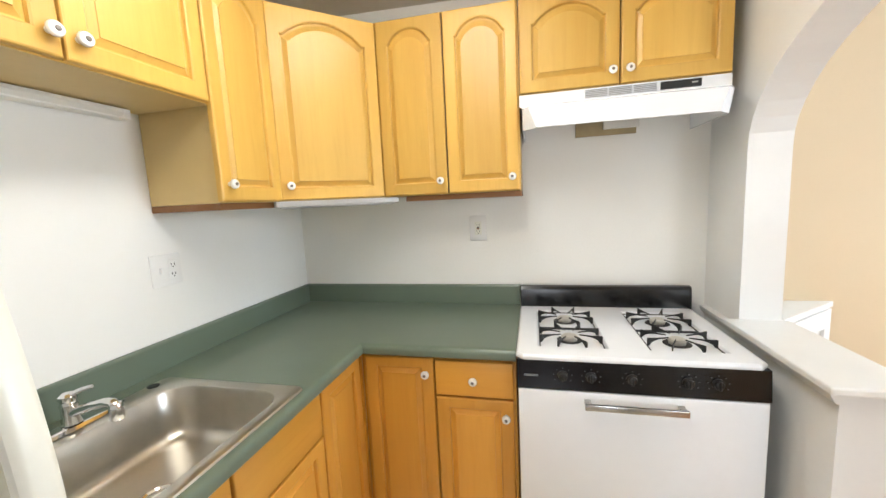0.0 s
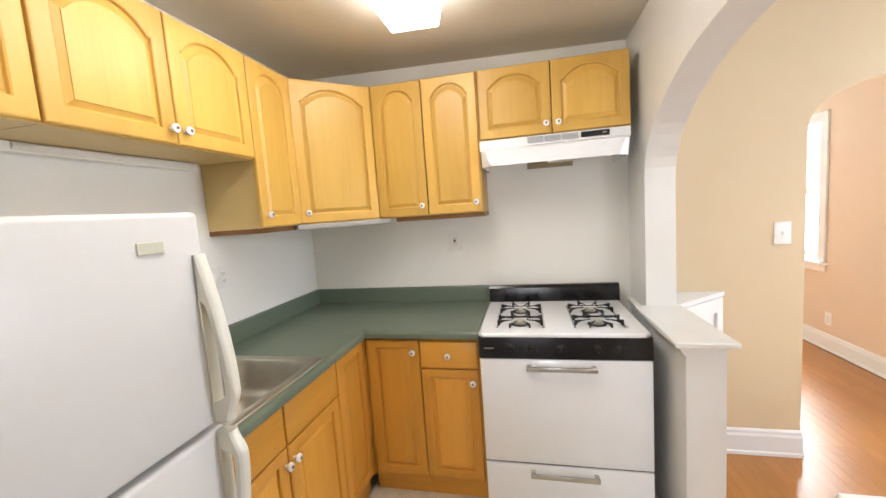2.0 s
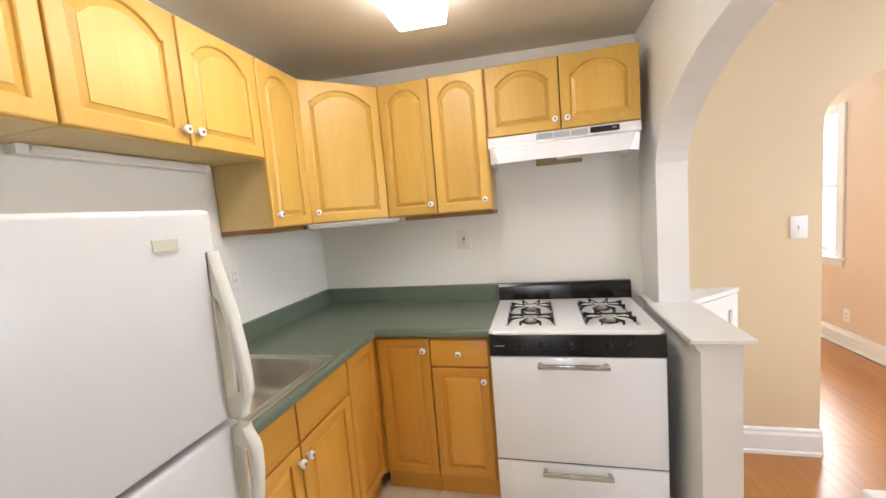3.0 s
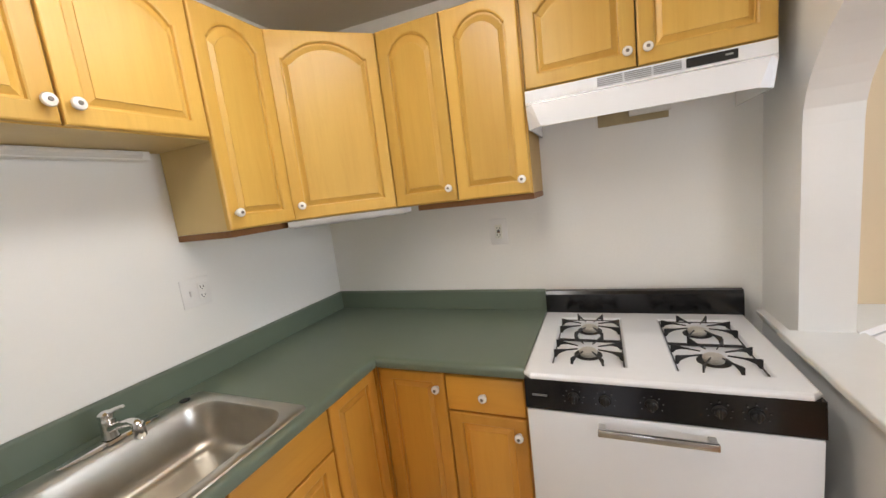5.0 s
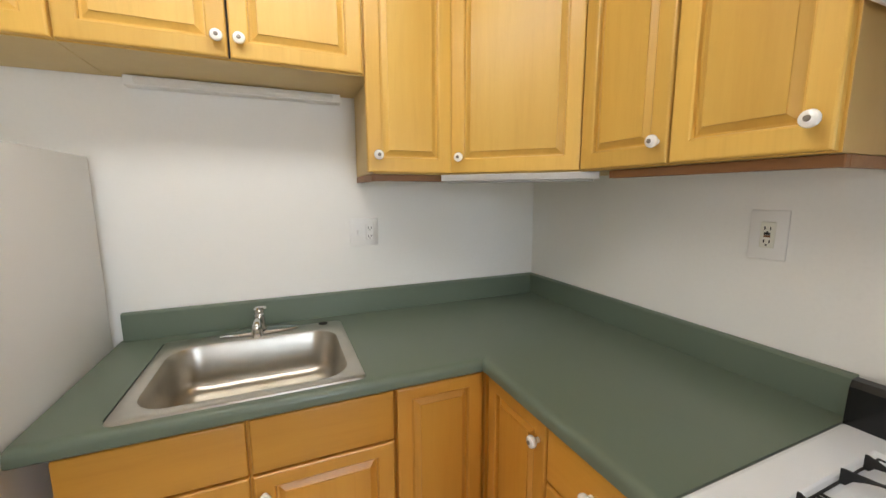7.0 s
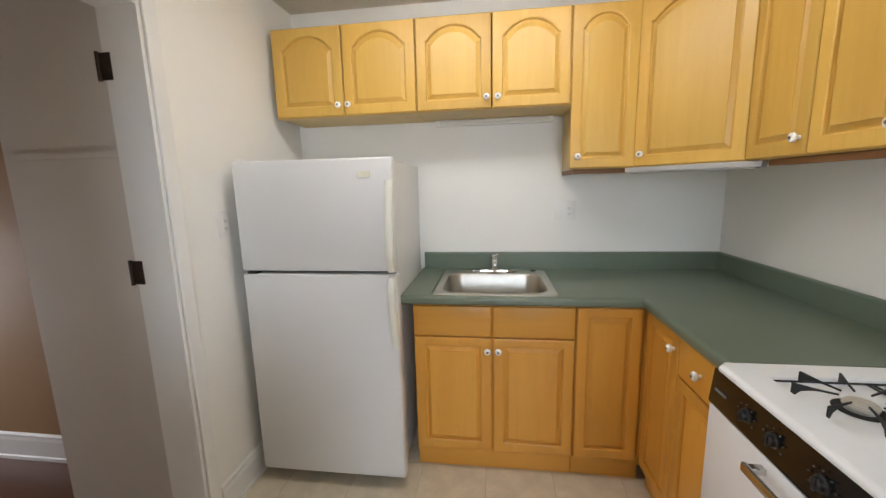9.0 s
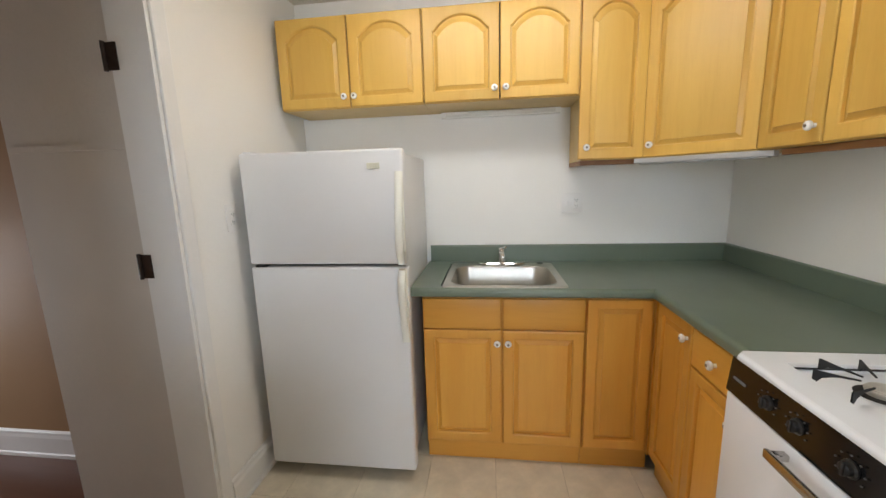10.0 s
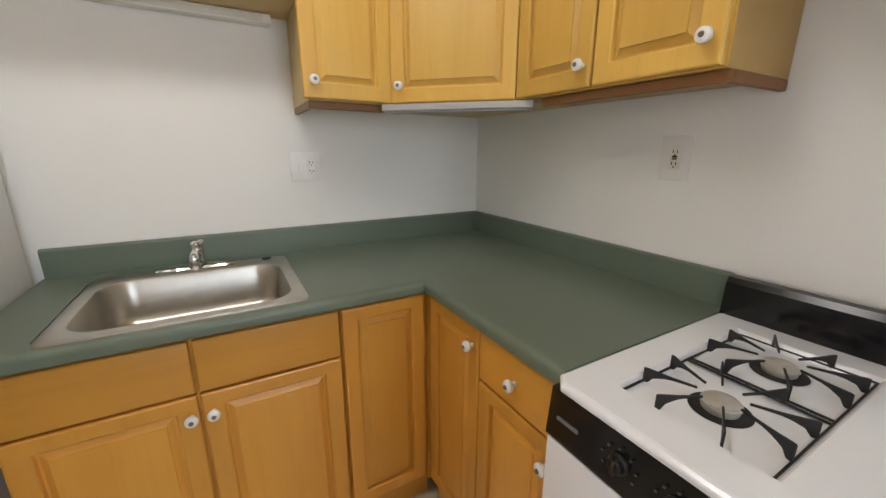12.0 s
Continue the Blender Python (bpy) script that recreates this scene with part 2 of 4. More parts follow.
def rounded(cx, cy, hx, hy, r, z, n=5):
    pts = []
    for sx, sy, a0 in ((1, 1, 0), (-1, 1, 90), (-1, -1, 180), (1, -1, 270)):
        for k in range(n + 1):
            a = radians(a0 + 90 * k / n)
            pts.append((cx + sx * (hx - r) + r * math.cos(a), cy + sy * (hy - r) + r * math.sin(a), z))
    return pts


def part(name, bm, material, parent=None, label="", smooth=False, crease=40):
    """Links a bmesh as one mesh object under a thing or under a part."""
    bmesh.ops.recalc_face_normals(bm, faces=bm.faces)
    me = bpy.data.meshes.new(name)
    bm.to_mesh(me)
    bm.free()
    for mat in (material if isinstance(material, (list, tuple)) else [material]):
        me.materials.append(mat)
    if smooth:
        me.polygons.foreach_set("use_smooth", [True] * len(me.polygons))
        me.set_sharp_from_angle(angle=radians(crease))
    ob = new(name, me)
    if parent is not None:
        ob.parent = parent
    if label:
        ob["label"] = label
    return ob


def thing(name, m, label, category, group="", kind=""):
    ob = new(name)
    ob.empty_display_size = 0.05
    ob.matrix_world = m
    return tagged(ob, label, category, group, kind)


def boxed(name, dims, material, parent=None, label="", bevel=0.0, smooth=False):
    bm = bmesh.new()
    box(bm, *dims, bevel)
    return part(name, bm, material, parent, label, smooth)


def structure(name, bm, material, label, category):
    return tagged(part(name, bm, material), label, category, "", "structure")


def structure_box(name, dims, material, label, category):
    bm = bmesh.new()
    box(bm, *dims)
    return structure(name, bm, material, label, category)


# ---- the plan (metres) ----
CEIL = 2.44          # kitchen ceiling
ARCH_A, ARCH_B = 2.05, 2.19     # the arched wall between kitchen and dining room
SOUTH = -2.45        # kitchen's south wall face
DIN_N = -0.025       # dining room's north wall face
FAR_E = 4.09         # east wall of the far room
DIN_CEIL = 2.44

structure_box("wall_west", (-0.12, 0, SOUTH - 0.15, 0.12, 0, 2.5), WHITE_WALL, "white painted kitchen wall behind sink and refrigerator", "wall")
structure_box("wall_north", (0, ARCH_A, 0, 0.12, 0, 2.5), WHITE_WALL, "white painted kitchen wall behind the stove", "wall")
bm = bmesh.new()
prism(bm, [(-0.12, 2.437), (ARCH_B, 2.372), (ARCH_B, 2.55), (-0.12, 2.55)], "y", SOUTH - 0.15, 0.12)
structure("ceiling_kitchen", bm, CEIL_PAINT, "plain off-white kitchen ceiling, sagging a little", "ceiling")

# south wall with its doorway
bm = bmesh.new()
prism(bm, [(0, 0), (1.05, 0), (1.05, 2.05), (1.87, 2.05), (1.87, 0), (ARCH_B, 0), (ARCH_B, 2.5), (0, 2.5)], "y", SOUTH - 0.15, SOUTH)
structure("wall_south", bm, WHITE_WALL, "white painted wall with a doorway beside the refrigerator", "wall")


def arch_points(c, half, spring, rise, n=28):
    """From the higher coordinate to the lower one, a little uneven as old plaster is."""
    out = []
    for k in range(n + 1):
        a = math.pi * k / n
        bump = 1 + 0.006 * math.sin(5.3 * a + 0.7) * math.sin(a) + 0.004 * math.sin(13 * a) * math.sin(a)
        out.append((c + half * math.cos(a) * bump, spring + rise * math.sin(a) * bump))
    return out


# arched wall with its two half walls
bm = bmesh.new()
outline = [(0.12, 0), (-0.80, 0), (-0.80, 0.922), (-0.30, 0.922)] + arch_points(-1.205, 0.905, 1.59, 0.445) + \
          [(-2.11, 0.922), (-1.65, 0.922), (-1.65, 0), (SOUTH, 0), (SOUTH, CEIL), (0.12, CEIL)]
prism(bm, outline, "x", ARCH_A, ARCH_B)
structure("wall_arch", bm, TRIM, "white wall with a wide arch and half walls towards the dining room", "wall")

# dining room's north wall with the second arch
bm = bmesh.new()
outline = [(ARCH_B, 0), (2.90, 0), (2.90, 1.80)] + arch_points(3.465, 0.565, 1.80, 0.25)[::-1][1:] + [(4.03, 0), (4.72, 0), (4.72, CEIL), (ARCH_B, CEIL)]
prism(bm, outline, "y", DIN_N, 0.08)
structure("wall_dining_north", bm, BEIGE_WALL, "beige painted dining room wall with an arched opening", "wall")
structure_box("ceiling_dining", (ARCH_B, 4.72, -3.3, DIN_N, DIN_CEIL, DIN_CEIL + 0.1), TRIM, "plain white dining room ceiling", "ceiling")
# the opening is out of view, added to let the south fill lamp in
bm = bmesh.new()
prism(bm, [(ARCH_B, 0), (4.72, 0), (4.72, 0.8), (2.9, 0.8), (2.9, 2.2), (4.1, 2.2), (4.1, 0.8001), (4.72, 0.8001), (4.72, CEIL), (ARCH_B, CEIL)], "y", -3.42, -3.3)
structure("wall_dining_south", bm, BEIGE_WALL, "unseen beige dining room wall with an opening added for fill light", "wall")
structure_box("wall_dining_west", (ARCH_B, ARCH_B + 0.1, -3.3, SOUTH - 0.15, 0, CEIL), BEIGE_WALL, "plain beige dining room wall", "wall")
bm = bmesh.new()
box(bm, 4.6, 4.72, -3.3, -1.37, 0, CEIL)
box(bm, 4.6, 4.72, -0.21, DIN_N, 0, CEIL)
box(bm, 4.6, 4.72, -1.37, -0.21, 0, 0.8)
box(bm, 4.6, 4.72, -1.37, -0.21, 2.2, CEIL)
structure("wall_dining_east", bm, BEIGE_WALL, "unseen beige dining room wall with an opening added for daylight", "wall")

# far room behind the second arch
bm = bmesh.new()
box(bm, FAR_E, FAR_E + 0.14, 0.08, 1.74, 0, CEIL)
box(bm, FAR_E, FAR_E + 0.14, 2.64, 4.2, 0, CEIL)
box(bm, FAR_E, FAR_E + 0.14, 1.74, 2.64, 0, 0.80)
box(bm, FAR_E, FAR_E + 0.14, 1.74, 2.64, 2.08, CEIL)
structure("wall_far_east", bm, PINK_WALL, "peach-beige wall of the far room with a window", "wall")
structure_box("wall_far_north", (1.6, FAR_E + 0.14, 4.2, 4.32, 0, CEIL), PINK_WALL, "plain peach-beige wall of the far room", "wall")
structure_box("wall_far_west", (1.48, 1.6, 0.12, 4.32, 0, CEIL), PINK_WALL, "plain peach-beige wall of the far room", "wall")
structure_box("ceiling_far", (1.48, FAR_E + 0.14, 0.12, 4.32, CEIL, CEIL + 0.1), TRIM, "plain white ceiling of the far room", "ceiling")

# hall beyond the doorway
structure_box("wall_hall_near", (0.92, 1.03, -3.135, SOUTH - 0.15, 0, CEIL), HALL_WALL, "off-white hall wall beside the doorway, greyed for shade", "wall")
structure_box("wall_hall_west", (0.62, 0.74, -4.9, -3.135, 0, CEIL), BROWN_WALL, "tan hall wall, its colour darkened for shade", "wall")
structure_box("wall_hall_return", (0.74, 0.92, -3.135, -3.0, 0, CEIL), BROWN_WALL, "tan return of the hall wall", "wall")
# low opening added out of view for the hall's fill lamp
bm = bmesh.new()
box(bm, 0.62, 1.15, -5.0, -4.9, 0, CEIL)
box(bm, 1.75, ARCH_B, -5.0, -4.9, 0, CEIL)
box(bm, 1.15, 1.75, -5.0, -4.9, 0, 0.40)
box(bm, 1.15, 1.75, -5.0, -4.9, 1.30, CEIL)
structure("wall_hall_south", bm, BROWN_WALL, "unseen tan hall wall with a low opening added for fill light", "wall")
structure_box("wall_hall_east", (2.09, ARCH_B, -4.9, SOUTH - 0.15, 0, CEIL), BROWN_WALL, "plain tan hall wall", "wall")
structure_box("ceiling_hall", (0.62, ARCH_B, -5.0, SOUTH - 0.15, CEIL, CEIL + 0.1), CEIL_PAINT, "plain hall ceiling", "ceiling")
structure_box("floor_hall", (0.62, 2.09, -4.9, SOUTH - 0.10, -0.06, 0.0), HALL_FLOOR, "dark red-brown wooden hall floor", "floor")


# ---- trim ----
def baseboard(name, a, b, side, label):
    """Moulded skirting from a to b in plan; side points into the room."""
    bm = bmesh.new()
    d = (Vector((*b, 0)) - Vector((*a, 0)))
    s = Vector((*side, 0))
    prof = [(0.0, 0.0), (0.022, 0.0), (0.022, 0.018), (0.016, 0.024), (0.016, 0.112), (0.011, 0.127), (0.011, 0.140), (0.004, 0.150), (0.0, 0.150)]
    rings = [[Vector((*e, 0)) + s * p + Vector((0, 0, z)) for p, z in prof] for e in (a, b)]
    loops(bm, rings, True, True)
    return structure(name, bm, TRIM, label, "baseboard")


baseboard("baseboard_kitchen", (0.0, SOUTH), (0.98, SOUTH), (0, 1), "white moulded skirting along the kitchen wall")
baseboard("baseboard_dining", (ARCH_B, DIN_N), (2.90, DIN_N), (0, -1), "white moulded skirting on the beige wall")
baseboard("baseboard_arch_return", (2.90, DIN_N), (2.90, 0.08), (1, 0), "white skirting round the arch's edge")
baseboard("baseboard_far", (FAR_E, 0.08), (FAR_E, 4.2), (-1, 0), "white moulded skirting in the far room")
baseboard("baseboard_hall", (0.74, -4.9), (0.74, -3.135), (1, 0), "white skirting along the tan hall wall")

# casing of the kitchen doorway and the jamb lining
bm = bmesh.new()
box(bm, 0.985, 1.045, SOUTH, SOUTH + 0.014, 0, 2.12, 0.004)
box(bm, 1.045, 1.875, SOUTH, SOUTH + 0.014, 2.055, 2.12, 0.004)
box(bm, 1.875, 1.935, SOUTH, SOUTH + 0.014, 0, 2.12, 0.004)
structure("trim_doorway", bm, TRIM, "white painted door casing round an open doorway", "trim")
bm = bmesh.new()
box(bm, 1.05, 1.062, SOUTH - 0.15, SOUTH + 0.004, 0, 2.038)
box(bm, 1.858, 1.87, SOUTH - 0.15, SOUTH + 0.004, 0, 2.038)
box(bm, 1.05, 1.87, SOUTH - 0.15, SOUTH + 0.004, 2.038, 2.05)
structure("door_frame", bm, TRIM, "white painted door jamb without its door", "door frame")
structure_box("trim_hall_cleat", (1.03, 1.042, -3.11, SOUTH - 0.16, 1.548, 1.571), HALL_WALL, "thin painted rail across the hall wall", "trim")

# caps of the half walls
for nm, y0, y1 in (("ledge_north", -0.850, -0.29), ("ledge_south", -2.12, -1.61)):
    bm = bmesh.new()
    box(bm, 1.998, 2.215, y0, y1, 0.924, 0.946, 0.005)
    structure(nm, bm, TRIM, "white painted wooden cap on the half wall", "ledge")
bm = bmesh.new()
prism(bm, [(2.05, 0.924), (2.022, 0.924), (2.026, 0.908), (2.042, 0.880), (2.05, 0.876)], "y", -0.80, -0.02)
structure("trim_ledge", bm, TRIM, "white cove moulding under the ledge", "trim")


# ---- windows ----
def window(name, x, y0, y1, z0, z1, mid, label):
    """A sash window in a wall that faces west."""
    w = tagged(new(name), label, "window", "", "structure")
    w.matrix_world = pose(x, (y0 + y1) / 2, z0)
    h, hw, c = z1 - z0, (y1 - y0) / 2, 0.085
    bm = bmesh.new()
    box(bm, -0.02, 0.0, -hw - c, -hw, -0.02, h + c, 0.004)
    box(bm, -0.02, 0.0, hw, hw + c, -0.02, h + c, 0.004)
    box(bm, -0.022, 0.0, -hw, hw, h, h + c, 0.004)
    part("casing", bm, TRIM, w)
    bm = bmesh.new()
    box(bm, -0.06, 0.06, -hw - c - 0.02, hw + c + 0.02, -0.045, -0.02, 0.006)
    part("window_sill", bm, TRIM, w)
    boxed("apron", (-0.016, 0.0, -hw - c, hw + c, -0.11, -0.046), TRIM, w, bevel=0.003)
    m = mid - z0
    for nm, a, b, off in (("lower_sash", 0.0, m, 0.045), ("upper_sash", m - 0.03, h, 0.08)):
        bm = bmesh.new()
        box(bm, off, off + 0.03, -hw, -hw + 0.045, a, b, 0.003)
        box(bm, off, off + 0.03, hw - 0.045, hw, a, b, 0.003)
        box(bm, off, off + 0.03, -hw + 0.045, hw - 0.045, a, a + 0.05, 0.003)
        box(bm, off, off + 0.03, -hw + 0.045, hw - 0.045, b - 0.04, b, 0.003)
        s = part(nm, bm, TRIM, w)
        p = boxed("pane", (off + 0.012, off + 0.016, -hw + 0.045, hw - 0.045, a + 0.05, b - 0.04), GLASS, s)
        p.visible_shadow = False
    return w


window("window_1", FAR_E, 1.755, 2.60, 0.82, 2.06, 1.455, "white painted sash window full of daylight")
# out of view, added to carry bluish daylight to refrigerator and jamb
window("window_unseen", 4.6, -1.35, -0.23, 0.82, 2.18, 1.5, "unseen white sash window, added to bring daylight in from the east")


# ---- cabinets ----
DOOR_T = 0.02
CROWN = 0.008        # how much thinner the top rail is over the arch's crown


def door_meshes(w, h, arched):
    """Frame and raised panel of one door: x from 0 to w, z from 0 to h, front towards -y."""
    marks = [1.0, 0.945] + [0.93 * math.cos(math.pi * k / 20) for k in range(21)] + [-0.945, -1.0]
    stile = min(0.052, w * 0.18)
    rise = min(0.066, h * 0.17, w * 0.20) if arched else 0.0
    half = (w - 2 * stile) / 2 * 0.94
    radius = (half * half + rise * rise) / (2 * rise) if arched else 1.0

    def ring(d, y, flat=False):
        x0, x1, z0 = d, w - d, d
        pts = [(x0, y, z0)]
        pts.append((x1, y, z0))
        for u in marks:
            x = (x0 + x1) / 2 + u * (x1 - x0) / 2
            if flat:
                z = h - d
            else:
                grow = (x1 - x0) / 2 * 0.94 / half
                arc = max(0.0, math.sqrt(max(0.0, radius ** 2 - (u / 0.94 * half) ** 2)) - radius + rise) * grow if abs(u) < 0.94 else 0.0
                z = h - d + CROWN - rise + arc
            pts.append((x, y, z))
        return pts

    fr = bmesh.new()
    t = DOOR_T
    loops(fr, [ring(0.0, 0.0, True), ring(0.0, -t + 0.005, True), ring(0.002, -t + 0.0015, True), ring(0.006, -t, True),
               ring(stile - 0.006, -t), ring(stile - 0.002, -t + 0.0025), ring(stile, -t + 0.012)], True)
    pa = bmesh.new()
    loops(pa, [ring(stile - 0.003, -t + 0.0125), ring(stile + 0.005, -t + 0.0122), ring(stile + 0.021, -t + 0.0034), ring(stile + 0.0216, -t + 0.0004)], False, True)
    return fr, pa


def knob_mesh(bm, x, y, z):
    prof = [(0.0075, 0.0), (0.007, -0.008), (0.010, -0.011), (0.0155, -0.016), (0.0165, -0.021), (0.0145, -0.026), (0.009, -0.0285), (0.006, -0.029)]
    lathe(bm, prof, (x, y, z), "y", 18, 0)
    lathe(bm, [(0.006, -0.0288), (0.005, -0.0315), (0.002, -0.032)], (x, y, z), "y", 12, 1)


def add_door(cab, x, z, w, h, arched, knob, y=0.0):
    finish = MAPLE if arched else MAPLE_DIM
    fr, pa = door_meshes(w, h, arched)
    d = part("door", fr, finish, cab, smooth=True, crease=14)
    d.location = (x, y, z)
    part("panel", pa, finish, d, smooth=True, crease=12)
    if knob:
        bm = bmesh.new()
        knob_mesh(bm, knob[0], -DOOR_T, knob[1])
        part("knob", bm, [PORCELAIN, PIN], d, "white porcelain knob with a dark screw", True)
    return d


def add_drawer(cab, x, z, w, h, knob, name="drawer_front"):
    bm = bmesh.new()
    box(bm, 0, w, -DOOR_T, 0, 0, h, 0.005, 3)
    d = part(name, bm, MAPLE_DIM_X, cab, smooth=True)
    d.location = (x, 0, z)
    if knob:
        bm = bmesh.new()
        knob_mesh(bm, w / 2, -DOOR_T, h / 2)
        part("knob", bm, [PORCELAIN, PIN], d, "white porcelain knob with a dark screw", True)


UP_D = 0.30           # west wall
UP_N = 0.274          # north wall
UP_TOP = 2.234
UP_LOW = 1.788        # underside of the short cabinets
TALL_LOW = 1.482      # underside of the tall cabinets


def wall_cabinet(m, w, h, label, group, doors, rail=None, depth=UP_D, side=None):
    cab = thing("wall_cabinet", m, label, "cabinet", group)
    bm = bmesh.new()
    box(bm, 0.0006, w - 0.0006, 0, depth - 0.003, 0, h, 0.0015, 1)
    part("body", bm, side or CARCASS, cab)
    bm = bmesh.new()
    for a, b in ((0.001, 0.02), (w - 0.02, w - 0.001)):
        box(bm, a, b, -0.0012, 0.0, 0.001, h - 0.001)
    box(bm, 0.02, w - 0.02, -0.0012, 0.0, 0.001, 0.03)
    box(bm, 0.02, w - 0.02, -0.0012, 0.0, h - 0.03, h - 0.001)
    part("face_frame", bm, MAPLE, cab)
    for x, dw, kx in doors:
        add_door(cab, x, 0.004, dw, h - 0.010, True, (kx, 0.055 if h > 0.6 else 0.049))
    if len(doors) == 2:
        seam = (doors[0][0] + doors[0][1] + doors[1][0]) / 2
        # dark strip on the face draws the shade seen through the seam
        boxed("gap_shade_strip", (seam - 0.006, seam + 0.006, -0.0035, -0.0013, 0.006, h - 0.008), GAP_AND_RUBBER, cab, "dark strip standing in for shade between the doors")
    if rail:
        boxed("light_rail", (rail[0], rail[1], 0.012, 0.03, -0.024, -0.001), CHERRY, cab, "red-brown rail under the cabinet", 0.002)
        boxed("side_rail", (rail[2], rail[2] + 0.016, 0.03, depth - 0.004, -0.024, -0.001), CHERRY, cab, "red-brown rail under the cabinet", 0.002)
    return cab


HOOD_LOW = 1.862
short_h, tall_h = UP_TOP - UP_LOW, UP_TOP - TALL_LOW
lab = "honey maple wall cabinet with two arched raised-panel doors"
wall_cabinet(pose(UP_D, -2.410, UP_LOW, 0, 0, 90), 0.758, short_h, lab + " above the refrigerator", "wall cabinets",
             [(0.003, 0.372, 0.348), (0.381, 0.374, 0.023)])
wall_cabinet(pose(UP_D, -1.651, UP_LOW, 0, 0, 90), 0.774, short_h, lab + " above the sink", "wall cabinets",
             [(0.003, 0.371, 0.348), (0.380, 0.369, 0.026)])
wall_cabinet(pose(UP_D, -0.876, TALL_LOW, 0, 0, 90), 0.286, tall_h, "narrow honey maple wall cabinet with one arched raised-panel door", "wall cabinets",
             [(-0.019, 0.301, 0.033)], (0.0, 0.268, 0.0))
wall_cabinet(pose(0.622, -UP_N, TALL_LOW), 0.618, tall_h, "tall honey maple wall cabinet with two arched raised-panel doors", "wall cabinets",
             [(0.012, 0.292, 0.265), (0.310, 0.302, 0.274)], (0.10, 0.618, 0.602), UP_N, CARCASS_SHADED)
wall_cabinet(pose(1.241, -UP_N, HOOD_LOW), 0.757, UP_TOP - HOOD_LOW, "honey maple wall cabinet with two arched doors above the hood", "wall cabinets",
             [(0.003, 0.373, 0.346), (0.381, 0.373, 0.029)], None, UP_N)

# corner cabinet with its diagonal door
cab = thing("corner_wall_cabinet", pose(0, 0, TALL_LOW), "honey maple corner wall cabinet with a diagonal arched door", "cabinet", "wall cabinets")
bm = bmesh.new()
prism(bm, [(0.003, -0.003), (0.003, -0.587), (UP_D, -0.587), (0.621, -UP_N), (0.621, -0.003)], "z", 0, tall_h)
part("body", bm, CARCASS, cab)
diag = math.hypot(0.321, 0.313)
door = add_door(cab, 0, 0, diag - 0.010, tall_h - 0.010, True, (0.037, 0.055))
door.matrix_local = pose(UP_D + 0.004, -0.583, 0.004, 0, 0, 44.3)

# base cabinets
BASE_F = 0.585
BASE_H = 0.872


def base_cabinet(m, w, label, sunk=False, depth=BASE_F - 0.003):
    cab = thing("base_cabinet", m, label, "cabinet", "base cabinets")
    bm = bmesh.new()
    if sunk:
        box(bm, 0.0006, w - 0.0006, 0, depth, 0.10, 0.735)
        box(bm, 0.0006, 0.018, 0, depth, 0.735, BASE_H)
        box(bm, w - 0.018, w - 0.0006, 0, depth, 0.735, BASE_H)
        box(bm, 0.018, w - 0.018, 0, 0.016, 0.735, BASE_H)
    else:
        box(bm, 0.0006, w - 0.0006, 0, depth, 0.10, BASE_H, 0.001, 1)
    part("body", bm, MAPLE_DIM, cab)
    boxed("toe_kick", (0.0006, w - 0.0006, 0.024, 0.041, 0.0, 0.099), MAPLE_DIM_X, cab)
    return cab


cab = base_cabinet(pose(BASE_F, -1.650, 0, 0, 0, 90), 0.752, "honey maple sink base with two raised-panel doors and false fronts", True)
for x, w in ((0.004, 0.367), (0.379, 0.369)):
    add_drawer(cab, x, 0.713, w, 0.147, False, "false_front")
add_door(cab, 0.004, 0.122, 0.367, 0.584, False, (0.349, 0.527))
add_door(cab, 0.379, 0.122, 0.369, 0.584, False, (0.024, 0.527))
cab = base_cabinet(pose(BASE_F, -0.897, 0, 0, 0, 90), 0.309, "narrow honey maple corner base with one plain raised-panel door")
add_door(cab, 0.004, 0.122, 0.279, 0.738, False, None)
cab = base_cabinet(pose(0.602, -BASE_F, 0), 0.303, "narrow honey maple base cabinet with one tall raised-panel door")
add_door(cab, 0.020, 0.122, 0.282, 0.738, False, (0.253, 0.680))
boxed("corner_post", (-0.0165, -0.0004, -0.017, 0.0, 0.10, BASE_H), MAPLE_DIM, cab)
cab = base_cabinet(pose(0.906, -BASE_F, 0), 0.309, "honey maple base cabinet with a drawer over a raised-panel door")
add_drawer(cab, 0.004, 0.717, 0.294, 0.138, True)
add_door(cab, 0.004, 0.122, 0.294, 0.586, False, (0.266, 0.527))

# ---- worktop ----
top = thing("worktop", pose(0, 0, 0), "dark green laminate L-shaped worktop with rolled edge", "worktop")
Z0, Z1 = 0.874, 0.914
bm = bmesh.new()
gx, gy = (0.004, 0.10, 0.572, 0.60, 1.216), (-1.70, -1.56, -0.99, -0.60, -0.004)
grid = {(i, j, k): bm.verts.new((x, y, z)) for i, x in enumerate(gx) for j, y in enumerate(gy) for k, z in enumerate((Z0, Z1))}
solid = {(i, j) for i in range(4) for j in range(4) if (i, j) != (1, 1) and (i < 3 or j == 3)}
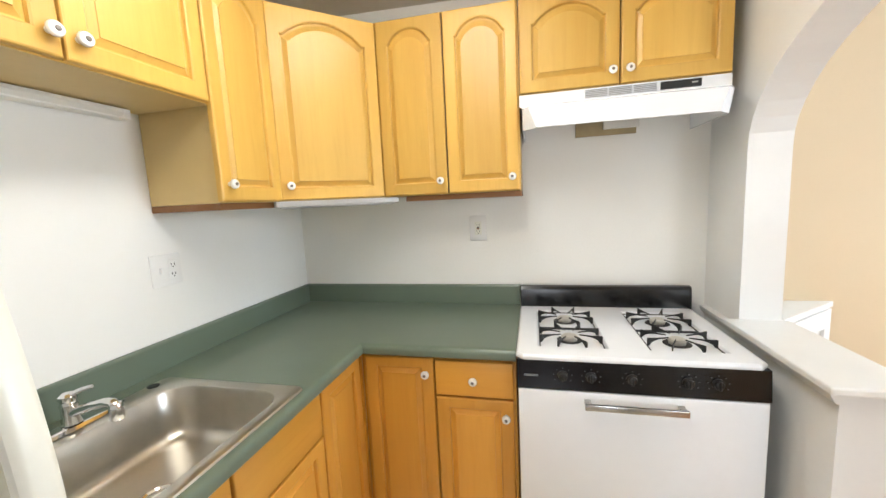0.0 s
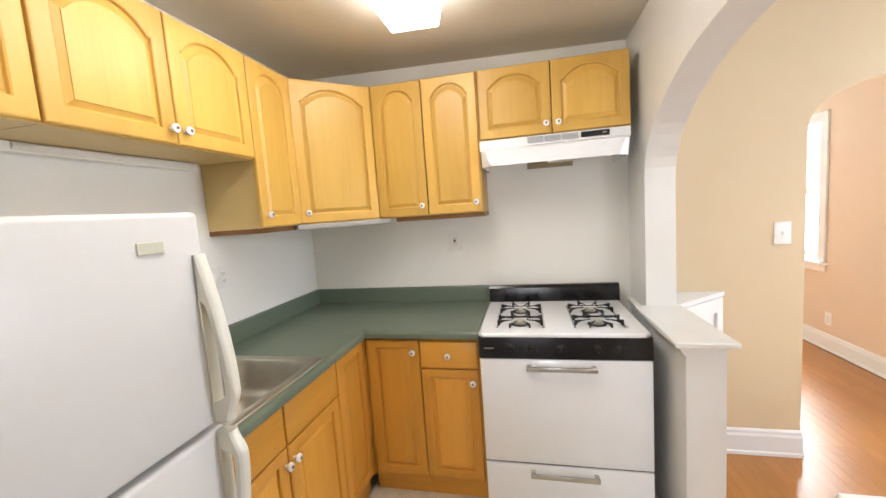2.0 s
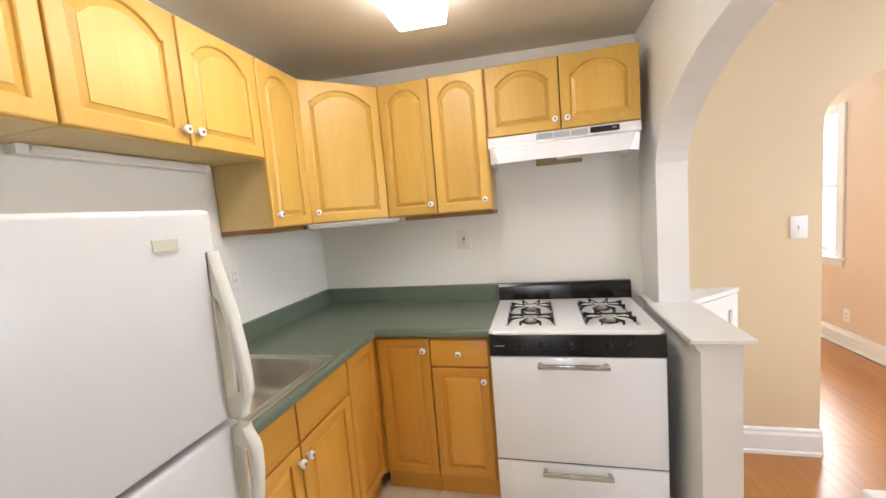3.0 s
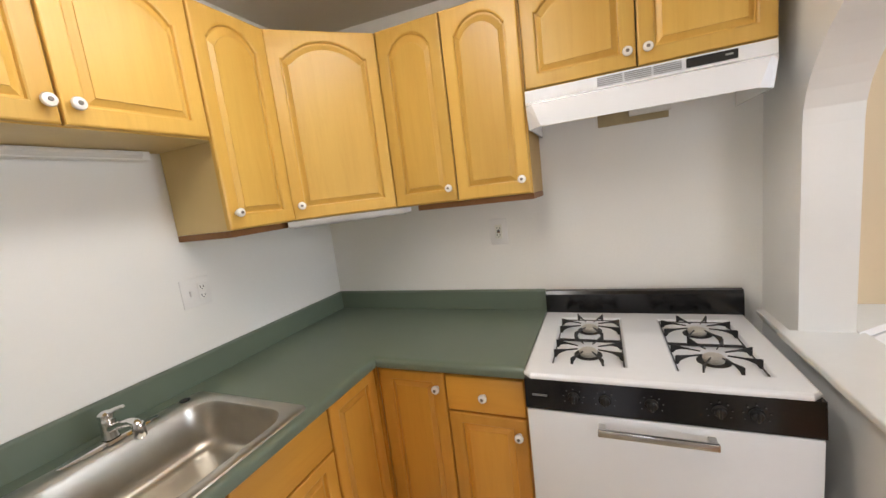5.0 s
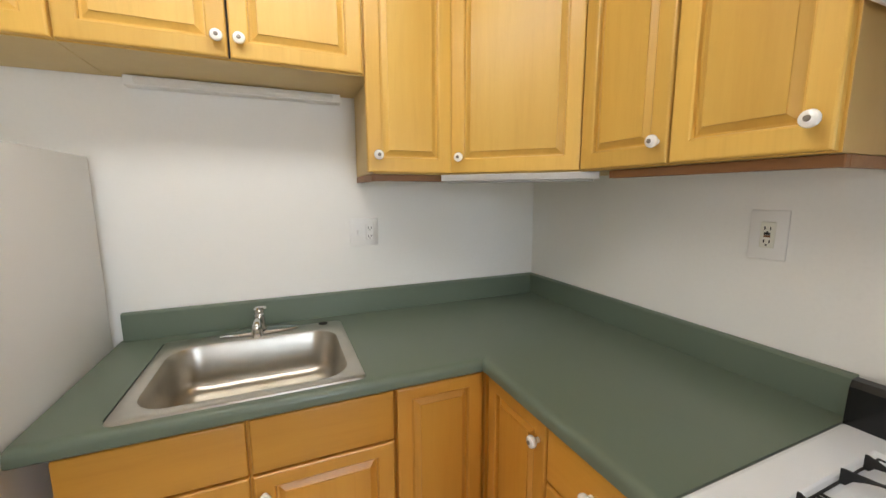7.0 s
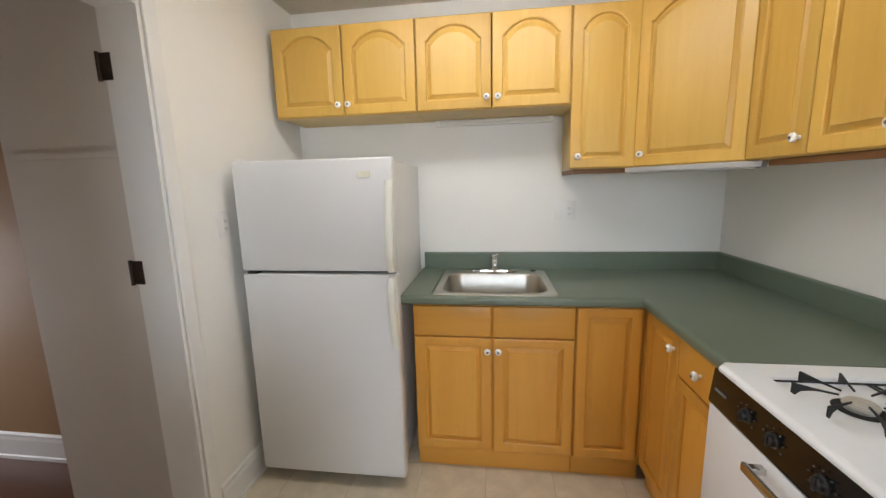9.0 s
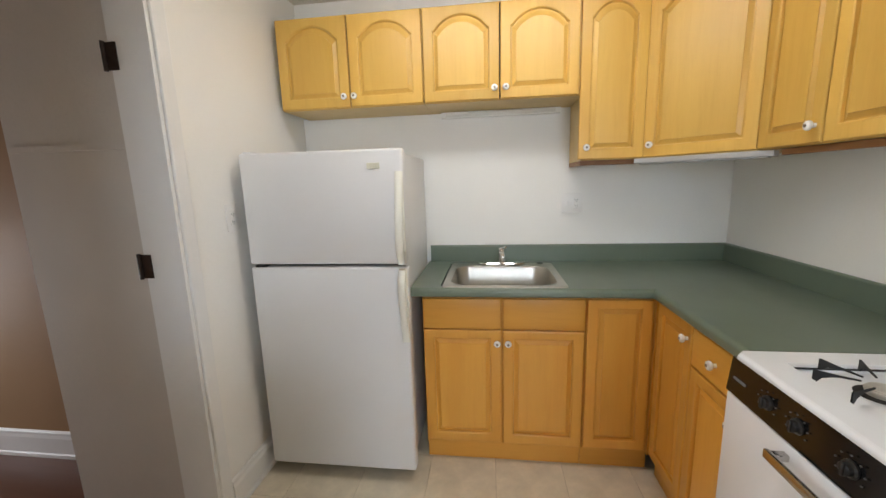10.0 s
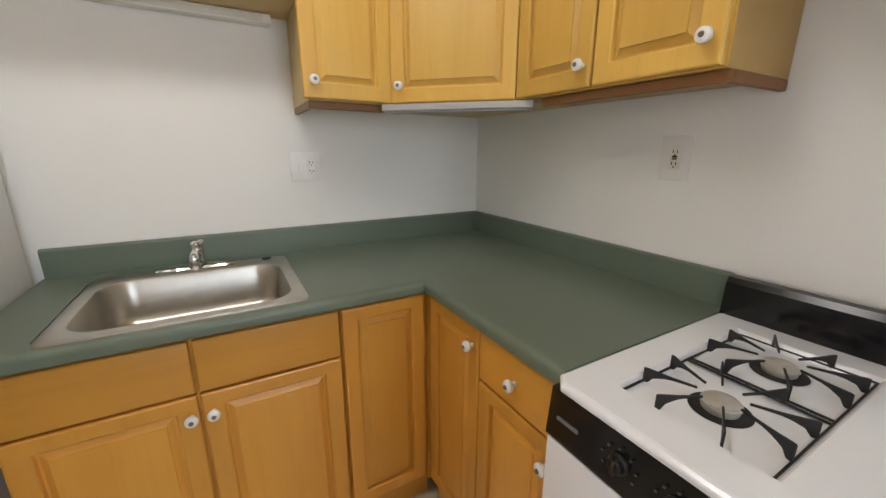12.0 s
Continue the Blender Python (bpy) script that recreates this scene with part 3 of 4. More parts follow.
for i, j in solid:
    for k in (0, 1):
        bm.faces.new([grid[p] for p in ((i, j, k), (i + 1, j, k), (i + 1, j + 1, k), (i, j + 1, k))])
    for di, dj, a, b in ((-1, 0, (i, j), (i, j + 1)), (1, 0, (i + 1, j), (i + 1, j + 1)), (0, -1, (i, j), (i + 1, j)), (0, 1, (i, j + 1), (i + 1, j + 1))):
        if (i + di, j + dj) not in solid:
            bm.faces.new([grid[p] for p in ((*a, 0), (*b, 0), (*b, 1), (*a, 1))])
for v in list(bm.verts):
    if not v.link_faces:
        bm.verts.remove(v)
part("slab", bm, GREEN, top)
nose = [(0.0, Z1)] + [(0.012 + 0.018 * math.sin(radians(a)), Z1 - 0.018 + 0.018 * math.cos(radians(a))) for a in (0, 22, 45, 68, 90)] + [(0.030, Z0 + 0.006), (0.024, Z0), (0.0, Z0)]
bm = bmesh.new()
loops(bm, [[(0.60 + p, -1.70, z) for p, z in nose], [(0.60 + p, -0.60 - p, z) for p, z in nose]], True, True)
loops(bm, [[(0.60 + p, -0.60 - p, z) for p, z in nose], [(1.216, -0.60 - p, z) for p, z in nose]], True, True)
part("rolled_edge", bm, GREEN, top, smooth=True)
splash = [(0.004, Z1), (0.022, Z1), (0.022, 1.006), (0.019, 1.012), (0.013, 1.014), (0.004, 1.014)]
bm = bmesh.new()
loops(bm, [[(p, -1.69, z) for p, z in splash], [(p, -p, z) for p, z in splash]], True, True)
loops(bm, [[(p, -p, z) for p, z in splash], [(1.216, -p, z) for p, z in splash]], True, True)
part("backsplash", bm, GREEN, top)

# ---- sink and tap ----
sink = thing("sink", pose(0, 0, 0), "stainless steel drop-in single-bowl kitchen sink", "sink")
cx, cy, hx, hy = 0.349, -1.265, 0.257, 0.289
bx, bhx, bhy = 0.368, 0.194, 0.250
bm = bmesh.new()
loops(bm, [rounded(cx, cy, hx, hy, 0.022, Z1 + 0.0005), rounded(cx, cy, hx - 0.002, hy - 0.002, 0.022, Z1 + 0.005), rounded(cx, cy, hx - 0.008, hy - 0.008, 0.02, Z1 + 0.007),
           rounded(bx, cy, bhx + 0.012, bhy + 0.012, 0.085, Z1 + 0.004), rounded(bx, cy, bhx + 0.004, bhy + 0.004, 0.08, Z1 + 0.002)])
part("rim", bm, STEEL, sink, smooth=True)
bm = bmesh.new()
bowl_rings = [rounded(bx, cy, bhx + 0.004, bhy + 0.004, 0.08, Z1 + 0.002, 10), rounded(bx, cy, bhx, bhy, 0.078, Z1 - 0.006, 10)]
bowl_rings.append(rounded(bx, cy, bhx - 0.010, bhy - 0.010, 0.076, Z1 - 0.105, 10))
for a in range(15, 91, 15):
    d = 0.010 + 0.044 * (1 - math.cos(radians(a)))
    bowl_rings.append(rounded(bx, cy, bhx - d, bhy - d, 0.076 - 0.02 * a / 90, Z1 - 0.105 - 0.044 * math.sin(radians(a)), 10))
bowl_rings.append(rounded(bx, cy, 0.05, 0.05, 0.0499, Z1 - 0.155, 10))
loops(bm, bowl_rings, False, True)
part("bowl", bm, STEEL, sink, smooth=True)
bm = bmesh.new()
lathe(bm, [(0.046, -0.1545), (0.046, -0.151), (0.038, -0.150), (0.034, -0.154), (0.012, -0.1545), (0.012, -0.145), (0.006, -0.143)], (bx, cy, Z1), "z", 24)
part("strainer", bm, CHROME, sink, "chrome drain strainer", True)
bm = bmesh.new()
lathe(bm, [(0.017, 0.0065), (0.017, 0.0085), (0.006, 0.010)], (0.114, -1.044, Z1), "z", 16)
part("hole_cover", bm, GAP_AND_RUBBER, sink, "dark spare tap hole", True)

tap = thing("faucet", pose(0.116, -1.261, Z1 + 0.007), "chrome single-lever kitchen faucet on a wide deck plate", "faucet")
bm = bmesh.new()
rings = []
for k in range(17):
    u = -1 + 2 * k / 16
    w = 0.027 * max(0.12, 1 - abs(u) ** 2.2) ** 0.6
    hh = 0.003 + 0.009 * (1 - u * u)
    rings.append([(-w, u * 0.127, 0), (-w * 0.8, u * 0.127, hh * 0.7), (0, u * 0.127, hh), (w * 0.8, u * 0.127, hh * 0.7), (w, u * 0.127, 0)])
loops(bm, rings, True, True)
part("deck_plate", bm, CHROME, tap, smooth=True)
bm = bmesh.new()
lathe(bm, [(0.022, 0.012), (0.019, 0.03), (0.018, 0.055), (0.020, 0.062), (0.016, 0.072)], (0, 0, 0), "z", 20)
part("post", bm, CHROME, tap, smooth=True)
bm = bmesh.new()
tube(bm, [(0.0, 0, 0.034), (0.03, 0, 0.048), (0.08, 0, 0.066), (0.125, 0, 0.078), (0.15, 0, 0.078), (0.158, 0, 0.068), (0.159, 0, 0.052)], [0.012, 0.012, 0.011, 0.011, 0.012, 0.013, 0.012], 10)
lathe(bm, [(0.0135, 0.078), (0.016, 0.070), (0.016, 0.040), (0.013, 0.036)], (0.157, 0, 0), "z", 16)
part("spout", bm, CHROME, tap, smooth=True)
bm = bmesh.new()
lathe(bm, [(0.015, 0.068), (0.019, 0.076), (0.019, 0.086), (0.012, 0.092)], (0, 0, 0), "z", 18)
tube(bm, [(0.005, 0, 0.086), (0.03, 0.012, 0.097), (0.055, 0.022, 0.104)], [0.007, 0.006, 0.005], 8)
part("lever", bm, CHROME, tap, smooth=True)

# ---- refrigerator ----
FX, FY0, FY1, FTOP, FSPLIT = 0.762, -2.388, -1.676, 1.539, 1.053
fr = thing("refrigerator", pose(0, 0, 0), "white two-door top-freezer refrigerator with ivory bow handles", "refrigerator")
boxed("body", (0.05, FX - 0.075, FY0 + 0.004, FY1 - 0.033, 0.03, FTOP - 0.008), FRIDGE_WHITE, fr, bevel=0.006, smooth=True)
boxed("gasket", (FX - 0.076, FX - 0.062, FY0 + 0.014, FY1 - 0.040, 0.10, FTOP - 0.02), GAP_AND_RUBBER, fr)
boxed("kick_grille", (FX - 0.13, FX - 0.075, FY0 + 0.02, FY1 - 0.02, 0.02, 0.064), BLACK_PLASTIC, fr, "dark kick grille")
for y in (FY0 + 0.06, FY1 - 0.06):
    bm = bmesh.new()
    lathe(bm, [(0.018, 0.0), (0.018, 0.02), (0.009, 0.022), (0.009, 0.034)], (FX - 0.12, y, 0), "z", 12)
    part("foot", bm, BLACK_PLASTIC, fr)
    bm = bmesh.new()
    lathe(bm, [(0.018, 0.0), (0.018, 0.034)], (0.12, y, 0), "z", 12)
    part("foot", bm, BLACK_PLASTIC, fr)


def ease(a, b, u):
    k = min(1.0, max(0.0, (u - a) / (b - a)))
    return k * k * (3 - 2 * k)


def bow_handle(z0, z1, out, wide):
    """Moulded grip on the door's north edge: blunt at z0, tapering to the door at z1, with a long finger slot."""
    bm = bmesh.new()
    n, rings = 48, []
    y = FY1 - 0.016
    for k in range(n + 1):
        u = k / n
        z = z0 + (z1 - z0) * u
        reach = 0.008 + (out - 0.008) * (0.60 + 0.40 * ease(0.0, 0.18, u)) * (1 - max(0.0, (u - 0.22) / 0.78) ** 1.7)
        slot = ease(0.11, 0.16, u) * (1 - ease(0.70, 0.76, u))
        inner = max(0.0, (reach - 0.018) * slot)
        a, b = FX + inner, FX + reach
        e = min(0.006, (b - a) * 0.4)
        hw = wide * (0.86 + 0.14 * ease(0.0, 0.2, u))
        rings.append([(a, y - hw, z), (b - e, y - hw, z), (b - e * 0.3, y - hw + e * 0.7, z), (b, y - hw * 0.45, z), (b, y + hw * 0.45, z),
                      (b - e * 0.3, y + hw - e * 0.7, z), (b - e, y + hw, z), (a, y + hw, z)])
    loops(bm, rings, True, True)
    box(bm, FX - 0.001, FX + 0.0045, y - wide, y + wide, min(z0, z1), max(z0, z1), 0.0015, 1)
    return bm


for nm, z0, z1, ha, hb in (("freezer_door", FSPLIT + 0.006, FTOP, FSPLIT + 0.012, 1.446), ("fresh_food_door", 0.067, FSPLIT - 0.006, FSPLIT - 0.012, 0.712)):
    bm = bmesh.new()
    box(bm, FX - 0.062, FX, FY0, FY1, z0, z1, 0.012, 3)
    d = part(nm, bm, FRIDGE_WHITE, fr, smooth=True)
    part("handle", bow_handle(ha, hb, 0.058, 0.016), HANDLE_IVORY, d, "ivory plastic bow handle", True)
    if nm == "freezer_door":
        bm = bmesh.new()
        box(bm, FX, FX + 0.003, -1.824, -1.770, 1.459, 1.483, 0.001, 1)
        part("badge", bm, BADGE, d, "small yellowed maker's badge")
    else:
        bm = bmesh.new()
        box(bm, FX - 0.045, FX - 0.005, FY0 + 0.02, FY0 + 0.07, FSPLIT - 0.007, FSPLIT + 0.003, 0.001, 1)
        part("hinge", bm, BLACK_PLASTIC, d)
boxed("hinge_cover", (FX - 0.09, FX - 0.01, FY0 + 0.015, FY0 + 0.06, FTOP - 0.006, FTOP + 0.008), FRIDGE_WHITE, fr, bevel=0.003)

# ---- stove ----
SX0, SX1, SYF, SYB, STOP = 1.222, 1.975, -0.662, -0.03, 0.917
stove = thing("gas_stove", pose(0, 0, 0), "white freestanding gas stove with black control panel and four burners", "stove")
bm = bmesh.new()
box(bm, SX0 + 0.003, SX1 - 0.003, SYF + 0.045, SYB, 0.03, STOP - 0.019, 0.003, 1)
part("body", bm, ENAMEL, stove)
for x in (SX0 + 0.05, SX1 - 0.05):
    for y in (SYF + 0.1, SYB - 0.06):
        bm = bmesh.new()
        lathe(bm, [(0.018, 0), (0.018, 0.012), (0.01, 0.014), (0.01, 0.032)], (x, y, 0), "z", 10)
        part("foot", bm, BLACK_PLASTIC, stove)

# cooktop with two sunken wells
wells = ((1.292, 1.534), (1.662, 1.904))
WY0, WY1 = -0.578, -0.128
bm = bmesh.new()
xs = [SX0 + 0.007, wells[0][0], wells[0][1], wells[1][0], wells[1][1], SX1 - 0.012]
ys = [SYF + 0.026, WY0, WY1, SYB - 0.03]
for i in range(5):
    for j in range(3):
        if j == 1 and i in (1, 3):
            continue
        bm.faces.new([bm.verts.new(p) for p in ((xs[i], ys[j], STOP), (xs[i + 1], ys[j], STOP), (xs[i + 1], ys[j + 1], STOP), (xs[i], ys[j + 1], STOP))])
x0, x1, y0, y1 = SX0 - 0.005, SX1, SYF, SYB - 0.03
CLIP = 0.026
bm.faces.new([bm.verts.new(p) for p in ((x0 + 0.012, y0 + CLIP, STOP), (x0 + CLIP, y0 + 0.012, STOP), (x1 - CLIP, y0 + 0.012, STOP), (x1 - 0.012, y0 + CLIP, STOP))])


def rim(d, z):
    c = CLIP
    return [(x0 + d, y0 + c, z), (x0 + c, y0 + d, z), (x1 - c, y0 + d, z), (x1 - d, y0 + c, z), (x1 - d, y1, z), (x0 + d, y1, z)]


loops(bm, [rim(0.012, STOP), rim(0.006, STOP - 0.0015), rim(0.0015, STOP - 0.006), rim(0.0, STOP - 0.010), rim(0.001, STOP - 0.017)])
for a, b in wells:
    def well(d, z):
        return [(a + d, WY0 + d, z), (b - d, WY0 + d, z), (b - d, WY1 - d, z), (a + d, WY1 - d, z)]
    loops(bm, [well(0.0, STOP), well(0.004, STOP - 0.003), well(0.012, STOP - 0.014), well(0.018, STOP - 0.016)], False, True)
bmesh.ops.remove_doubles(bm, verts=bm.verts, dist=0.0002)
part("cooktop", bm, ENAMEL, stove)

BURNERS = [(1.413, -0.465), (1.413, -0.240), (1.783, -0.465), (1.783, -0.240)]
WZ = STOP - 0.016
for x, y in BURNERS:
    bm = bmesh.new()
    # a flat disc, its black standing in for the depth of the hole
    lathe(bm, [(0.047, 0.0012), (0.045, 0.0022), (0.026, 0.0018)], (x, y, WZ), "z", 28)
    part("burner_opening", bm, HOLE_BUTTON_BLACK, stove, "flat black disc standing in for the shaded hole round the burner")
    bm = bmesh.new()
    lathe(bm, [(0.028, 0.002), (0.029, 0.009), (0.027, 0.011), (0.031, 0.012), (0.031, 0.015), (0.028, 0.016), (0.028, 0.018), (0.024, 0.021), (0.016, 0.0225), (0.005, 0.023)], (x, y, WZ), "z", 28)
    part("burner", bm, BURNER, stove, "dull aluminium burner head", True)


def grate(x, ya, yb, hx):
    """One long grate over two burners: rods round the edge and eight winged fingers a burner."""
    bm = bmesh.new()
    z = WZ + 0.006
    y0, y1 = WY0 + 0.008, WY1 - 0.008
    mid = (y0 + y1) / 2
    for a, b in (((x - hx, y0), (x - hx, y1)), ((x + hx, y0), (x + hx, y1)), ((x - hx, y0), (x + hx, y0)), ((x - hx, y1), (x + hx, y1)),
                 ((x - hx, mid - 0.006), (x + hx, mid - 0.006)), ((x - hx, mid + 0.006), (x + hx, mid + 0.006))):
        tube(bm, [(*a, z), (*b, z)], 0.0026, 6)
    zt = STOP + 0.019
    for yc, lo, hi in ((ya, y0, mid - 0.006), (yb, mid + 0.006, y1)):
        starts = []
        for s in (-1, 1):
            starts += [(x + s * hx, yc + 0.045), (x + s * hx, yc - 0.045)]
            starts += [(x + s * 0.050, lo), (x + s * 0.050, hi)]
        for sx, sy in starts:
            o = Vector((sx, sy, 0))
            d = Vector((x, yc, 0)) - o
            length = d.length - 0.036
            d.normalize()
            q = Vector((-d.y, d.x, 0)) * 0.0015
            prof = [(0.0, z), (0.0, zt - 0.001), (0.004, zt), (length * 0.5, zt - 0.004), (length, zt - 0.006), (length, zt - 0.0095), (length * 0.55, zt - 0.0095), (0.032, zt - 0.012), (0.016, zt - 0.018), (0.009, zt - 0.028), (0.008, z)]
            loops(bm, [[o + d * p - q + Vector((0, 0, h)) for p, h in prof], [o + d * p + q + Vector((0, 0, h)) for p, h in prof]], True, True)
    part("grate", bm, IRON, stove, "black cast iron grate with winged fingers")


for (a, b), k in zip(wells, (0, 2)):
    grate((a + b) / 2, BURNERS[k][1], BURNERS[k + 1][1], (b - a) / 2 - 0.010)

bm = bmesh.new()
prism(bm, [(SYF + 0.003, STOP - 0.018), (SYF + 0.06, STOP - 0.018), (SYF + 0.06, 0.801), (SYF - 0.006, 0.801), (SYF - 0.006, 0.807)], "x", SX0, SX1)
panel = part("control_panel", bm, BLACK, stove, "glossy black control panel")
for x in (1.372, 1.462, 1.587, 1.750, 1.832):
    bm = bmesh.new()
    lathe(bm, [(0.018, 0.0), (0.018, -0.004), (0.014, -0.007), (0.013, -0.014), (0.010, -0.016)], (x, SYF - 0.001, 0.850), "y", 20)
    box(bm, x - 0.004, x + 0.004, SYF - 0.021, SYF - 0.012, 0.850 - 0.014, 0.850 + 0.014, 0.002, 1)
    part("knob", bm, BLACK_PLASTIC, panel, "black plastic knob", True)
    bm = bmesh.new()
    for k in range(7):
        a = radians(-30 + 40 * k)
        box(bm, x + 0.030 * math.cos(a) - 0.0018, x + 0.030 * math.cos(a) + 0.0018, SYF - 0.0062, SYF - 0.0036, 0.850 + 0.028 * math.sin(a) - 0.0012, 0.850 + 0.028 * math.sin(a) + 0.0012)
    part("dial_marks", bm, DIM_MARK, panel)
boxed("name_mark", (1.245, 1.292, SYF - 0.0055, SYF - 0.002, 0.845, 0.851), MARK_DULL, panel, "grey maker's mark")

bm = bmesh.new()
box(bm, SX0 + 0.002, SX1 - 0.002, SYF - 0.006, SYF + 0.044, 0.287, 0.798, 0.006, 2)
door = part("oven_door", bm, ENAMEL, stove, smooth=True)


def bar_handle(x0, x1, z, parent):
    bm = bmesh.new()
    y = SYF - 0.006
    box(bm, x0, x1, y - 0.042, y - 0.030, z - 0.011, z + 0.011, 0.003, 2)
    for x in (x0 + 0.012, x1 - 0.012):
        box(bm, x - 0.010, x + 0.010, y - 0.031, y + 0.001, z - 0.008, z + 0.008, 0.002, 1)
    part("handle", bm, HANDLE_CHROME, parent, "satin chrome bar handle", True)


bar_handle(1.438, 1.742, 0.766, door)
bm = bmesh.new()
box(bm, SX0 + 0.002, SX1 - 0.002, SYF - 0.004, SYF + 0.044, 0.04, 0.279, 0.006, 2)
drw = part("broiler_drawer", bm, ENAMEL, stove, smooth=True)
bar_handle(1.435, 1.740, 0.248, drw)
# dark fill draws the shade between oven door and drawer
boxed("gap_shade_strip", (SX0 + 0.006, SX1 - 0.006, SYF + 0.004, SYF + 0.05, 0.277, 0.289), GAP_AND_RUBBER, stove)
bm = bmesh.new()
prism(bm, [(SYB - 0.036, STOP - 0.02), (SYB - 0.030, 1.001), (SYB - 0.022, 1.015), (SYB, 1.017), (SYB, STOP - 0.02)], "x", SX0, SX1)
part("backguard", bm, BLACK, stove, "glossy black backguard")

# ---- range hood ----
hood = thing("range_hood", pose(0, 0, 0), "white enamelled under-cabinet range hood with grey vents", "range hood")
HX0, HX1 = 1.240, 1.994
HZ = HOOD_LOW - 0.002
bm = bmesh.new()


def hood_ring(inset, back, cut, side, front, narrow=0.0):
    """Open outline of the canopy from wall to wall: side, cut corner, front, cut corner, side."""
    a, b = HX0 + inset + narrow * 0.5, HX1 - inset - narrow
    (ys, zs), (yf, zf) = side, front
    return [bm.verts.new(p) for p in ((a, -0.003, back), (a, ys + inset, zs), (a + cut, yf + inset, zf), (b - cut, yf + inset, zf), (b, ys + inset, zs), (b, -0.003, back))]


steps = ((HZ, 0.04, (-0.293, HZ), (-0.293, HZ)), (HZ - 0.042, 0.04, (-0.294, HZ - 0.042), (-0.294, HZ - 0.042)),
         (HZ - 0.068, 0.022, (-0.368, HZ - 0.068), (-0.386, HZ - 0.066), 0.024), (HZ - 0.146, 0.052, (-0.335, HZ - 0.146), (-0.391, HZ - 0.146), 0.024))
rows = [hood_ring(0.0, *q) for q in steps] + [hood_ring(0.005, *q) for q in reversed(steps)]
for lo, hi in zip(rows, rows[1:]):
    for k in range(5):
        bm.faces.new((lo[k], lo[k + 1], hi[k + 1], hi[k]))
box(bm, HX0 + 0.005, HX1 - 0.005, -0.287, -0.003, HZ - 0.010, HZ - 0.002)
bmesh.ops.recalc_face_normals(bm, faces=bm.faces)
part("canopy", bm, ENAMEL, hood)
for x0 in (1.492, 1.579, 1.666):
    bm = bmesh.new()
    for k in range(5):
        z = HZ - 0.008 - 0.0062 * k
        box(bm, x0, x0 + 0.080, -0.2982, -0.290, z - 0.0013, z + 0.0013)
    part("vent_grille", bm, VENT_GREY, hood, "grey slotted vent")
bm = bmesh.new()
box(bm, 1.759, 1.895, -0.2995, -0.290, HZ - 0.034, HZ - 0.006, 0.001, 1)
sw = part("switch_panel", bm, BLACK_PLASTIC, hood, "black switch panel")
boxed("switch_mark", (1.862, 1.882, -0.3008, -0.299, HZ - 0.021, HZ - 0.016), GREY_MARK, sw)
boxed("lamp_lens", (1.605, 1.755, -0.034, -0.0135, HZ - 0.120, HZ - 0.016), LENS_PLASTIC, hood, "milky lamp lens", 0.004)
tagged(boxed("vent_board", (1.487, 1.747, -0.012, -0.001, 1.716, HZ - 0.014), KHAKI, None, "", 0.001), "khaki board on the wall under the hood", "vent board")

# ---- lamps under the cabinets ----
ul = thing("under_cabinet_light", pose(0, 0, 0), "white slim strip light under the sink cabinet, switched off", "lamp")
boxed("housing", (0.004, 0.050, -1.60, -0.935, UP_LOW - 0.032, UP_LOW - 0.001), WHITE_WALL, ul, bevel=0.003)
bm = bmesh.new()
prism(bm, [(0.050, UP_LOW - 0.004), (0.060, UP_LOW - 0.007), (0.061, UP_LOW - 0.016), (0.050, UP_LOW - 0.027)], "y", -1.57, -0.965)
part("lens", bm, LENS_PLASTIC, ul)
ul = thing("under_cabinet_light", pose(0.46, -0.46, TALL_LOW, 0, 0, 45), "white slim strip light under the corner cabinet, switched off", "lamp")
boxed("housing", (-0.225, 0.300, -0.020, 0.055, -0.024, -0.001), STRIP_GREY, ul, bevel=0.003)
boxed("lens", (-0.205, 0.280, -0.006, 0.045, -0.030, -0.024), STRIP_GREY, ul, bevel=0.002)

# ---- ceiling lamp ----
cl = thing("ceiling_light", pose(1.035, -1.305, 2.4035, 0, 1.61, 0), "white wraparound fluorescent ceiling light, lit", "lamp")
boxed("tray", (-0.10, 0.10, -0.60, 0.60, -0.045, -0.0005), TRIM, cl)
bm = bmesh.new()
wrap = [(-0.118, -0.012), (-0.120, -0.05), (-0.109, -0.099), (-0.104, -0.104), (0.104, -0.104), (0.109, -0.099), (0.120, -0.05), (0.118, -0.012), (0.103, -0.012), (0.103, -0.048), (-0.103, -0.048), (-0.103, -0.012)]
loops(bm, [[(x * 0.97, -0.612, z) for x, z in wrap], [(x, -0.60, z) for x, z in wrap], [(x, 0.60, z) for x, z in wrap], [(x * 0.97, 0.612, z) for x, z in wrap]], True, True)
part("diffuser", bm, DIFFUSER, cl, "glowing white plastic diffuser")


